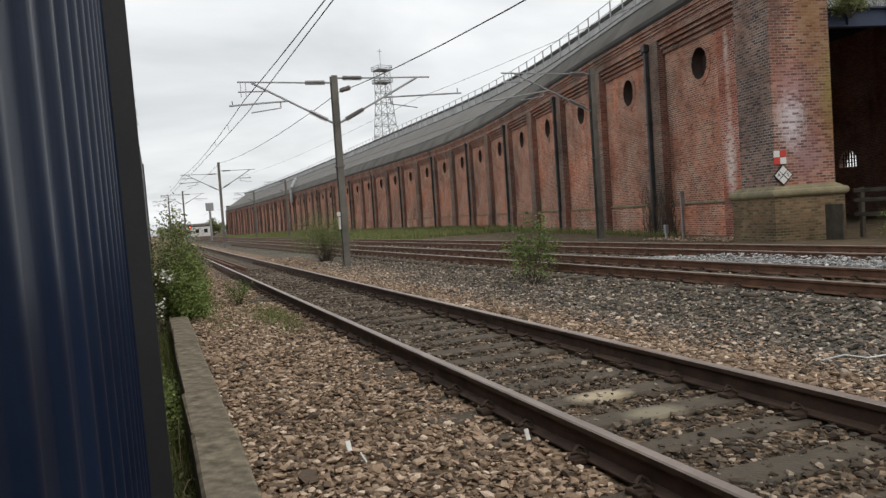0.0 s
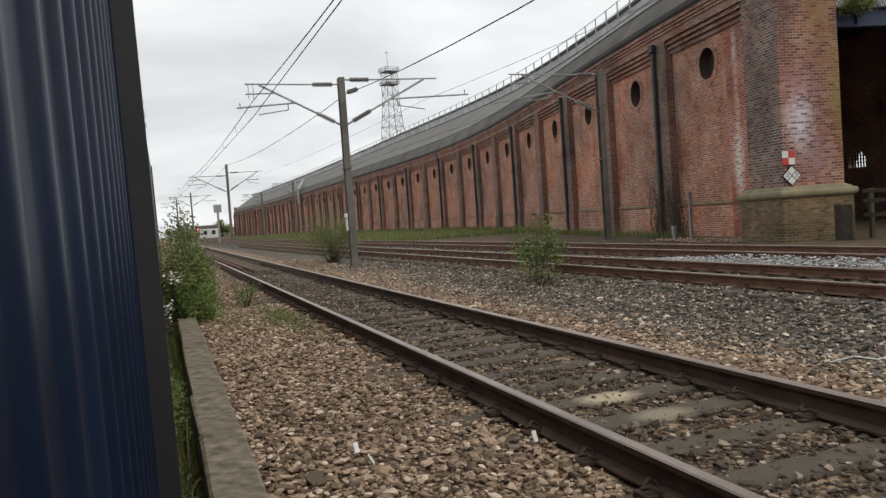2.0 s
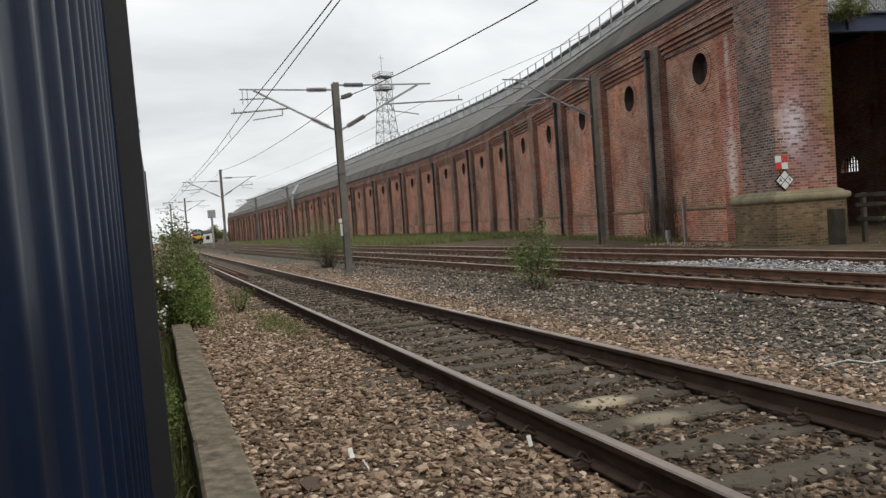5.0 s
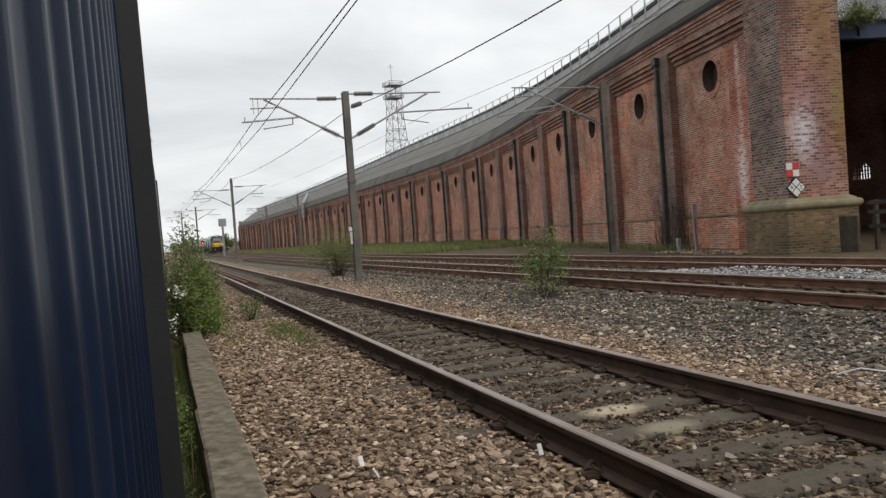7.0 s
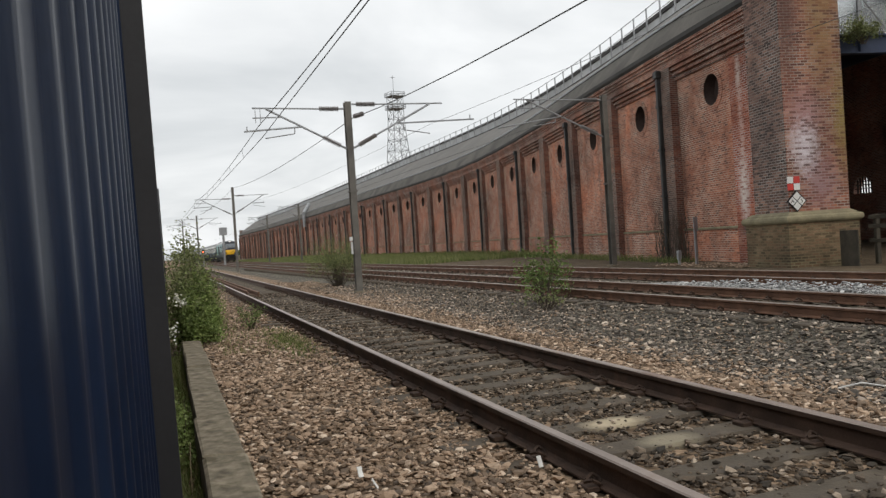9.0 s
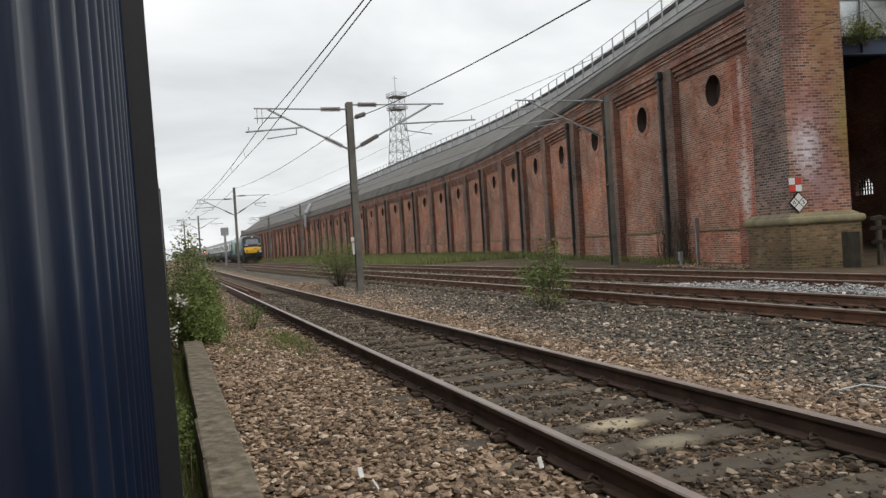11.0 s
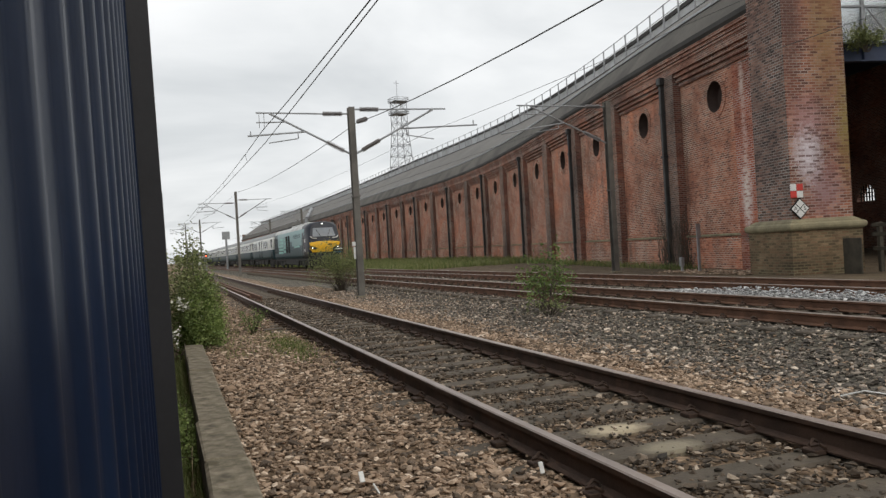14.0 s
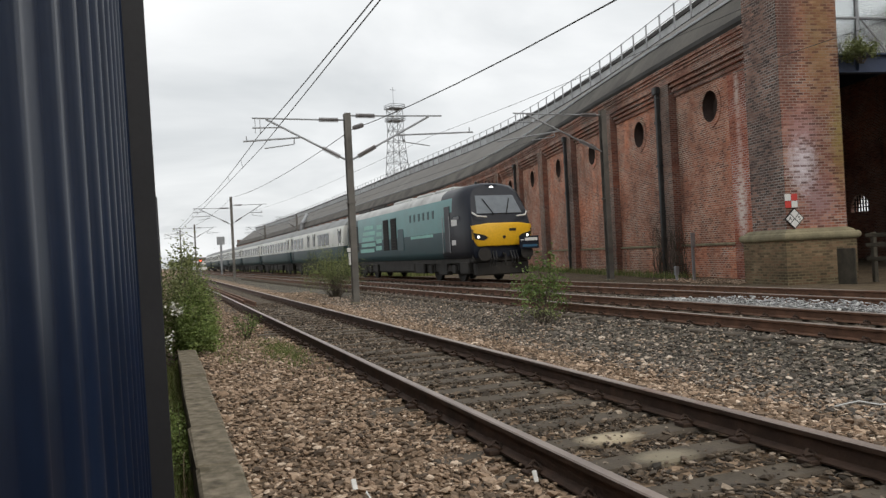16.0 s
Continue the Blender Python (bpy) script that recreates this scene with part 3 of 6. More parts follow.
def corbel_mesh():
    """Brick courses that step out over a bay, a plain frieze, and a second flight of steps under the eaves."""
    bm = B()
    h = BAY / 2
    for z0, z1, o in ((7.04, 7.14, 0.09), (7.14, 7.22, 0.05), (7.22, 7.32, 0.18), (7.32, 7.40, 0.13), (7.40, 7.50, 0.26), (7.50, 7.58, 0.21)):
        box(bm, -o, 0.1, -h, h, z0, z1)
    for z0, z1, o in ((7.58, 7.86, 0.325), (7.86, 7.93, 0.37), (7.93, 7.99, 0.335), (7.99, 8.06, 0.40), (8.06, 8.12, 0.365), (8.12, 8.36, 0.43)):
        box(bm, -o, 0.1, -h, h, z0, z1)
    uv_box(bm)
    return bm


def downpipe_mesh():
    """A square iron pipe that runs down the far edge of a pilaster's face, with a hopper under the frieze."""
    bm = B()
    box(bm, -0.50, -0.325, 0.22, 0.40, -0.3, 7.3, 0, 0.02)
    box(bm, -0.56, -0.325, 0.13, 0.49, 7.3, 7.62, 0, 0.04)
    for z in (0.5, 2.4, 4.3, 6.1):
        box(bm, -0.53, -0.325, 0.17, 0.45, z, z + 0.11, 0, 0.01)
    return bm


def make_wall():
    wall = empty("wall_shed", pose(0, 0, 0), "long curved red brick train shed wall with pilasters and round openings", "wall", kind="structure")
    first = {}

    def put(name, make, mats, m, label=""):
        if name not in first:
            first[name] = part(name, make(), mats, wall, label)
            first[name].matrix_basis = m
        else:
            twin(first[name], m)

    for i in range(0, 43):
        a, b = at_s(WALL, (i - 0.5) * BAY), at_s(WALL, (i + 0.5) * BAY)
        x, y = (a[0] + b[0]) / 2, (a[1] + b[1]) / 2
        th = math.atan2(b[0] - a[0], b[1] - a[1])
        m = pose(x, y, 0, 0, 0, -math.degrees(th))
        put("brick_bay", bay_panel, [BRICK, BLIND], m)
        put("corbel_course", corbel_mesh, BRICK_FRIEZE, m, "stepped brick cornice")
        put("oculus_ring", oculus_ring, BRICK, m, "ring of red bricks round a blind opening")
        mp = pose(b[0], b[1], 0, 0, 0, -math.degrees(b[2]))
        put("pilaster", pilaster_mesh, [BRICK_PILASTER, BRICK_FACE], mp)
        if i % 2 == 0:
            put("downpipe", downpipe_mesh, PIPE_DARK, mp, "black iron rainwater pipe with hopper")
    st = [at_s(WALL, s) for s in range(-3, 281, 3)]
    bm = B()
    sweep(bm, st, [(0.02, 0.97), (0.10, 0.97), (0.10, 1.03), (0.02, 1.06)])
    part("string_course", bm, STONE, wall, "pale weathered stone string course")
    bm = B()
    sweep(bm, st, [(0.0, -0.6), (0.07, -0.6), (0.07, 0.92), (0.0, 0.92)])
    part("plinth", bm, BRICK, wall)
    # roof: a steep arched flank that springs from the wall's head
    roof = empty("roof_shed", pose(0, 0, 0), "dark arched train shed roof with gutter and walkway", "roof", kind="structure")
    ro = [at_s(WALL, s) for s in range(-6, 284, 3)]
    bm = B()
    sweep(bm, ro, [(0.0, 8.24), (0.42, 8.24), (0.50, 8.36), (0.50, 8.52), (0.40, 8.52), (0.36, 8.42), (0.0, 8.42)])
    part("gutter", bm, SOFFIT, roof, "dark iron eaves gutter")
    bm = B()
    sweep(bm, ro, [(0.36, 8.45), (0.10, 8.84), (-0.16, 9.2), (-0.42, 9.54), (-0.64, 9.80), (-0.9, 9.7), (-0.4, 9.1), (0.0, 8.43)])
    part("lower_slope", bm, ROOF_LOW, roof, "dark sooty lower roof slope")
    bm = B()
    sweep(bm, ro, [(-0.66, 9.82), (-2.0, 10.74), (-3.4, 11.68), (-4.8, 12.58), (-6.1, 13.36), (-6.1, 13.2), (-3.4, 11.4), (-0.9, 9.7)])
    part("middle_slope", bm, SLATE, roof, "grey weathered roof sheeting")
    bm = B()
    sweep(bm, ro, [(-0.58, 9.80), (-0.58, 9.90), (-0.70, 9.90), (-0.70, 9.80)])
    part("edge_pipe", bm, GALV, roof, "pale pipe along the roof")
    bm = B()
    sweep(bm, ro, [(-6.1, 13.38), (-6.1, 13.46), (-7.2, 13.46), (-7.2, 13.38)])
    part("walkway", bm, SOFFIT, roof, "dark narrow walkway along the roof")
    # glazing: the sky it reflects is put into its pale colour
    bm = B()
    sweep(bm, ro, [(-7.2, 13.4), (-7.2, 14.60), (-7.3, 14.60), (-7.3, 13.4)])
    part("glazing_strip", bm, ROOF_PALE, roof, "pale glazing strip behind the walkway")
    bm = B()
    sweep(bm, ro, [(-7.12, 14.61), (-7.12, 14.88), (-9.5, 15.3), (-14, 15.5), (-14, 15.2), (-7.4, 14.61)])
    part("upper_slope", bm, SOFFIT, roof, "dark upper roof edge")
    for z in (14.45, 15.1):
        bm = B()
        sweep(bm, ro, [(-6.36, z), (-6.36, z + 0.04), (-6.40, z + 0.04), (-6.40, z)])
        part("guard_rail", bm, GALV, roof)
    bm = B()
    box(bm, -0.04, 0.04, -0.045, 0.045, 13.3, 15.16)
    post = part("rail_post", bm, GALV, roof)
    for i in range(129):
        s = -1.36 + i * 2.18
        x, y, th = at_s(WALL, s)
        m = pose(x + 6.38 * math.cos(th), y - 6.38 * math.sin(th), 0, 0, 0, -math.degrees(th))
        if i == 0:
            post.matrix_basis = m
        else:
            twin(post, m)
    bm = B()
    bend = []
    for ds, o, z in ((5.5, -1.4, 11.6), (0.0, 0.8, 9.3), (0.0, 0.8, 6.4)):
        wx, wy, wt = at_s(WALL, DUCT_S + ds)
        bend.append((wx - o * math.cos(wt), wy + o * math.sin(wt), z))
    rod(bm, bend[0], bend[1], 0.42, 8)
    rod(bm, bend[1], bend[2], 0.36, 8)
    part("vent_duct", bm, GALV, roof, "pale duct bending over the eaves")
    # closing end wall far away
    x, y, th = at_s(WALL, 282)
    bm = B()
    box(bm, 0.0, 14, -0.3, 0.3, -0.6, 10.5)
    uv_box(bm)
    ob = part("wall_shed_end", bm, BRICK_DARK)
    ob.matrix_basis = pose(x, y, 0, 0, 0, -math.degrees(th))
    tagged(ob, "sooty brick end wall of the shed", "wall", kind="structure")


PIER_M = (16.6, 17.5)
PIER_TURN = 10.0


def make_pier():
    """Local x runs away from the track, y along the wall; the origin is the corner by the track."""
    pier = empty("wall_pier", pose(*PIER_M, 0, 0, 0, -PIER_TURN), "tall brick end pier, salt-stained, on a mossy plinth", "wall", kind="structure")
    bm = B()
    box(bm, 0.16, 2.08, 0.16, 1.9, 1.28, 11.0)
    uv_box(bm)
    for f in bm.faces:
        f.material_index = 1 if f.normal.x < -0.5 else 0
    part("shaft", bm, [BRICK_PIER, BRICK_DARK], pier, "red brick shaft with white salt stains")
    bm = B()
    box(bm, 0.0, 2.24, 0.0, 2.2, -0.6, 1.02)
    uv_box(bm)
    part("plinth", bm, BRICK_MOSS, pier, "green-brown mossy brick plinth")
    bm = B()
    sq = [(0.0, 1.02), (0.05, 1.04), (0.085, 1.09), (0.095, 1.15), (0.08, 1.21), (0.04, 1.245), (-0.02, 1.25), (-0.04, 1.29), (-0.16, 1.36)]
    rings = [[bm.verts.new(c) for c in ((-o, -o, z), (2.24 + o, -o, z), (2.24 + o, 2.2 + o, z), (-o, 2.2 + o, z))] for o, z in sq]
    for a, b in zip(rings, rings[1:]):
        for i in range(4):
            bm.faces.new((a[i], a[(i + 1) % 4], b[(i + 1) % 4], b[i]))
    bm.faces.new(rings[-1])
    part("moulding", bm, STONE, pier, "mossy stone roll moulding")
    # wall between the pier and the first bay
    bm = B()
    box(bm, 1.25, 1.9, 1.9, 4.8, -0.6, 6.88)
    uv_box(bm)
    part("return_wall", bm, BRICK_SALT, pier, "red brick strip with white salt stains")


# ---- blue steel fence beside the camera ----
def make_fence():
    fence = empty("steel_fence", pose(0.057, 0, 0, 0, -0.8, 0), "tall blue corrugated steel fence with spikes along its top", "fence")
    # trapezoid sheet: a raised rib every half metre
    def sheet(y0, y1, x, top, pitch, rib):
        bm = B()
        y, cols = y0, []
        while y < y1:
            cols += [(y + rib * k / 10, 0.016 * rise) for k, rise in enumerate((0, 0.1, 0.5, 0.85, 1, 1, 1, 0.85, 0.5, 0.1, 0))]
            y += pitch
        cols.append((y1, 0.0))
        lo = [bm.verts.new((x + o, yy, -0.45)) for yy, o in cols]
        hi = [bm.verts.new((x + o, yy, top)) for yy, o in cols]
        lo2 = [bm.verts.new((x + o - 0.012, yy, -0.45)) for yy, o in cols]
        hi2 = [bm.verts.new((x + o - 0.012, yy, top)) for yy, o in cols]
        for i in range(len(cols) - 1):
            bm.faces.new((lo[i], lo[i + 1], hi[i + 1], hi[i]))
            bm.faces.new((lo2[i + 1], lo2[i], hi2[i], hi2[i + 1]))
            bm.faces.new((hi[i], hi[i + 1], hi2[i + 1], hi2[i]))
        bm.faces.new((lo[-1], lo2[-1], hi2[-1], hi[-1]))
        bm.faces.new((lo[0], lo2[0], hi2[0], hi[0]))
        bmesh.ops.recalc_face_normals(bm, faces=bm.faces[:])
        for f in bm.faces:
            f.smooth = True
        return bm
    part("sheet", sheet(-1.2, 3.5, -0.165, 3.05, 0.27, 0.11), FENCE, fence, "blue painted corrugated steel sheet")
    part("sheet", sheet(3.62, 14.3, -0.165, 3.0, 0.30, 0.16), FENCE_DARK, fence)
    part("sheet", sheet(14.3, 22.5, -0.15, 2.98, 0.30, 0.16), FENCE_DARK, fence)
    for y, x1 in ((3.5, -0.062), (14.25, -0.125), (22.4, -0.11)):
        bm = B()
        box(bm, -0.21, x1, y, y + 0.02, -0.45, 3.1, 0, 0.002)
        box(bm, -0.21, x1, y + 0.10, y + 0.12, -0.45, 3.1, 0, 0.002)
        box(bm, -0.15, -0.13, y + 0.02, y + 0.10, -0.45, 3.1)
        part("post", bm, FENCE_DARK, fence, "dark steel post")
    bm = B()
    rod(bm, (-0.16, 3.6, 3.02), (-0.16, 14.3, 3.02), 0.02, 6)
    y = 3.8
    while y < 14.2:
        for k in range(5):
            a = k * 2 * math.pi / 5 + y
            rod(bm, (-0.16, y, 3.02), (-0.16 + 0.065 * math.cos(a), y + 0.02, 3.02 + 0.065 * math.sin(a)), 0.012, 4, 0, 0.002)
        y += 0.24
    part("spike_bar", bm, FENCE_DARK, fence, "bar of rotating steel spikes")
    kerb = empty("concrete_kerb", pose(0.24, 0, 0), "mossy concrete edge beams beside the ballast", "kerb", kind="structure")
    rnd = random.Random(8)
    y = 2.2
    for ln in (1.25, 1.35, 1.2, 1.3, 1.5, 1.3, 1.46):
        bm = B()
        box(bm, -0.125, 0.125, 0.005, ln - 0.005, -0.42, 0.0, 0, 0.014)
        for v in bm.verts:
            v.co += Vector((rnd.uniform(-0.006, 0.006), 0, rnd.uniform(-0.008, 0.004)))
        ob = part("kerb_beam", bm, KERB, kerb)
        ob.matrix_basis = pose(rnd.uniform(-0.008, 0.008), y, rnd.uniform(-0.012, 0.006), 0, 0, rnd.uniform(-0.5, 0.5))
        y += ln


# ---- overhead line masts and wires ----
def insulator(bm, a, b, mi=1):
    a, b = Vector(a), Vector(b)
    rod(bm, a, b, 0.03, 6, mi)
    n = 11
    for i in range(n):
        c = a.lerp(b, (i + 0.5) / n)
        d = (b - a).normalized() * 0.014
        rod(bm, c - d, c + d, 0.078, 10, mi)


def h_mast(height, foot, w=0.21, d=0.25):
    bm = B()
    box(bm, -w / 2, w / 2, -d / 2, -d / 2 + 0.02, foot, height, 0, 0.003)
    box(bm, -w / 2, w / 2, d / 2 - 0.02, d / 2, foot, height, 0, 0.003)
    box(bm, -0.008, 0.008, -d / 2 + 0.02, d / 2 - 0.02, foot, height)
    box(bm, -w / 2 - 0.03, w / 2 + 0.03, -d / 2 - 0.03, d / 2 + 0.03, 3.0, 3.06)
    return bm


def cantilever(parent, side, tie_z, reach, strut_z, reg_z, reg_to, extra=True):
    s = side
    bm = B()
    rod(bm, (0.1 * s, 0, tie_z), (0.3 * s, 0, tie_z), 0.03)
    rod(bm, (0.95 * s, 0, tie_z), (reach * s, 0, tie_z + 0.03), 0.026)
    top = Vector((reach * 0.86 * s, 0, tie_z))
    low = Vector((0.1 * s, 0, strut_z))
    rod(bm, low, low.lerp(top, 0.08), 0.035)
    rod(bm, low.lerp(top, 0.3), top, 0.034)
    foot = low.lerp(top, 0.56)
    rod(bm, foot, (reg_to * s, 0, reg_z), 0.028)
    rod(bm, (reg_to * 0.97 * s, 0, reg_z), (reg_to * 0.97 * s, 0, reg_z + 0.16), 0.018)
    rod(bm, (foot.x + 0.25 * s, 0, foot.z - 0.02), (foot.x + 0.25 * s, 0, foot.z - 0.22), 0.02)
    rod(bm, (foot.x + 0.25 * s, 0, foot.z - 0.22), (foot.x + 1.2 * s, 0, foot.z - 0.36), 0.018)
    if extra:
        m = low.lerp(top, 0.8)
        rod(bm, m, (reach * s, 0, m.z - 0.02), 0.022)
        for k in (0.97, 0.92):
            rod(bm, (reach * k * s, 0, tie_z), (reach * k * s, 0, tie_z - 0.45), 0.012, 5)
    ob = part("bracket", bm, GALV, parent, "galvanised tube bracket")
    for a, b in (((0.3 * s, 0, tie_z), (0.95 * s, 0, tie_z)), (low.lerp(top, 0.08), low.lerp(top, 0.3))):
        bm = B()
        insulator(bm, a, b, 0)
        part("insulator", bm, INSUL, ob, "ribbed brown insulator")


def mast(x, y, height, foot, left=None, right=None, turn=0.0, label="brown-grey steel mast carrying overhead wire brackets"):
    e = empty("overhead_line_mast", pose(x, y, 0, 0, 0, turn), label, "mast", "overhead line masts")
    part("column", h_mast(height, foot), MAST, e)
    if left:
        cantilever(e, -1, *left)
    if right:
        cantilever(e, 1, *right)
    bm = B()
    box(bm, -0.16, 0.16, -0.2, 0.2, foot, foot + 0.22, 0, 0.03)
    part("foundation", bm, KERB, e, "concrete foot")
    return e


def make_masts():
    m1 = mast(5.95, 25.4, 6.0, -0.5, (5.78, 3.1, 4.45, 5.06, 3.4), (5.93, 3.35, 4.45, 5.4, 4.5, False))
    bm = B()
    box(bm, -0.17, -0.11, -0.06, 0.06, 0.95, 1.35, 0, 0.01)
    box(bm, -0.22, -0.12, -0.10, 0.02, 1.38, 1.52, 0, 0.01)
    part("plate", bm, WHITE, m1, "small white plates on the mast")
    mast(5.85, 71.4, 7.2, -0.5, (6.2, 3.25, 4.75, 5.5, 3.4), (6.45, 3.1, 4.85, 5.75, 2.7, False))
    mast(4.35, 117.0, 7.2, -0.5, (6.7, 3.0, 5.3, 5.9, 3.2), (6.7, 3.0, 5.3, 5.9, 3.4, False))
    mast(3.3, 163.0, 8.6, -0.5, (7.8, 3.0, 6.6, 7.0, 3.0))
    mast(16.65, 26.9, 6.55, -0.4, (6.35, 3.9, 4.9, 5.3, 4.6), label="slim steel mast standing against the brick wall")
    mast(13.4, 110.0, 6.4, -0.4, (6.2, 2.6, 5.0, 5.4, 2.8))
    mast(15.9, 98.0, 7.0, -0.4, (6.8, 2.6, 5.4, 5.8, 2.8))


def wire(name, pts, r, label, group="overhead wires"):
    bm = B()
    for a, b in zip(pts, pts[1:]):
        rod(bm, a, b, r, 5)
    tagged(part(name, bm, WIRE), label, "wire", group)


def sag(a, b, drop, n=14):
    a, b = Vector(a), Vector(b)
    return [a.lerp(b, i / n) - Vector((0, 0, drop * 4 * (i / n) * (1 - i / n))) for i in range(n + 1)]


def make_wires():
    wire("contact_wire", sag((3.06, -22, 4.84), (3.09, 25.4, 4.84), 0.0) + sag((3.09, 25.4, 4.84), (2.75, 71.4, 5.55), 0.03)[1:] + sag((2.75, 71.4, 5.55), (1.6, 117, 5.9), 0.03)[1:], 0.011, "thin dark contact wire over a track")
    wire("messenger_wire", sag((3.08, -22, 5.23), (3.02, 25.4, 5.23), 0.37) + sag((3.02, 25.4, 5.23), (2.75, 71.4, 6.15), 0.3)[1:] + sag((2.75, 71.4, 6.15), (1.6, 117, 6.5), 0.3)[1:], 0.012, "thin dark messenger wire over a track")
    wire("earth_wire", sag((6.1, -20, 5.5), (6.09, 25.4, 5.46), 0.98) + sag((6.09, 25.4, 5.45), (5.95, 71.4, 7.15), 0.35)[1:] + sag((5.95, 71.4, 7.15), (4.4, 117, 7.1), 0.3)[1:], 0.013, "dark earth wire strung from mast to mast")
    wire("messenger_wire", sag((8.5, -20, 5.2), (8.45, 24.3, 5.06), 0.5) + sag((8.45, 24.3, 5.06), (7.7, 71, 5.9), 0.25)[1:], 0.005, "thin dark wire over the main line")
    wire("contact_wire", sag((12.6, -20, 4.9), (11.2, 200, 5.2), 0.0), 0.007, "thin dark wire over the main line")
    bm = B()
    for y in (31, 37, 43, 49, 55, 61, 67):
        k = (y - 25.4) / 46
        rod(bm, (3.08 - 0.33 * k, y, 4.85 + 0.70 * k), (3.02 - 0.27 * k, y, 5.2 + 0.95 * k - 1.1 * k * (1 - k)), 0.006, 4)
    tagged(part("wire_dropper", bm, WIRE), "thin droppers between messenger and contact wire", "wire", kind="stuff")
    bm = B()
    insulator(bm, (6.06, 24.9, 5.44), (6.09, 24.0, 5.36), 0)
    tagged(part("wire_insulator", bm, INSUL), "ribbed insulator on the earth wire", "insulator")


# ---- things at the wall's foot, beyond the pier and far off ----
def text_mesh(body, size):
    cu = bpy.data.curves.new("lettering", "FONT")
    cu.body, cu.size, cu.align_x, cu.align_y, cu.extrude = body, size, "CENTER", "CENTER", 0.004
    tmp = new("lettering", cu)
    me = bpy.data.meshes.new_from_object(tmp)
    bpy.data.objects.remove(tmp)
    return me


def make_signs():
    face = pose(*PIER_M, 0, 0, 0, -PIER_TURN)
    # on the pier's near side: local x along the face, y out of it
    d = empty("diamond_sign", face @ pose(0.36, 0.10, 1.66, 0, 0, 0) @ Matrix.Scale(0.8, 4), "white diamond board with black cross, lettered A and S", "sign")
    bm = B()
    r = 0.38
    vs = [bm.verts.new((r * math.cos(a), -0.03, r * math.sin(a))) for a in (0, math.pi / 2, math.pi, 3 * math.pi / 2)]
    f = bm.faces.new(vs)
    e = bmesh.ops.extrude_face_region(bm, geom=[f])
    for v in e["geom"]:
        if isinstance(v, bmesh.types.BMVert):
            v.co.y = 0.02
    bmesh.ops.recalc_face_normals(bm, faces=bm.faces[:])
    part("board", bm, BLACK, d, "black border")
    for a in (0, 90, 180, 270):
        bm = B()
        c = (0.178 * math.cos(radians(a)), 0.178 * math.sin(radians(a)))
        q = [bm.verts.new((c[0] + 0.158 * math.cos(b), -0.036, c[1] + 0.158 * math.sin(b))) for b in (0, math.pi / 2, math.pi, 3 * math.pi / 2)]
        bm.faces.new(q)
        part("panel", bm, WHITE, d, "white quarter panel")
    for ch, x in (("A", -0.18), ("S", 0.18)):
        me = text_mesh(ch, 0.19)
        me.materials.append(BLACK)
        ob = new("letter", me)
        ob.parent = d
        ob.matrix_basis = pose(x, -0.042, 0.0, 90, 0, 0)
    q = empty("quartered_board", face @ pose(0.30, 0.10, 2.17), "small red and white quartered board", "sign")
    for i, (x, z) in enumerate(((-0.10, 0.10), (0.10, -0.10), (-0.10, -0.10), (0.10, 0.10))):
        bm = B()
        w = 0.095
        box(bm, x - w, x + w, 0.0, 0.02, z - w, z + w, 0, 0.003)
        part("quarter", bm, WHITE if i < 2 else RED, q)
    bm = B()
    box(bm, -0.18, 0.18, 0.02, 0.05, -0.18, 0.18)
    part("back_board", bm, BLACK, q)


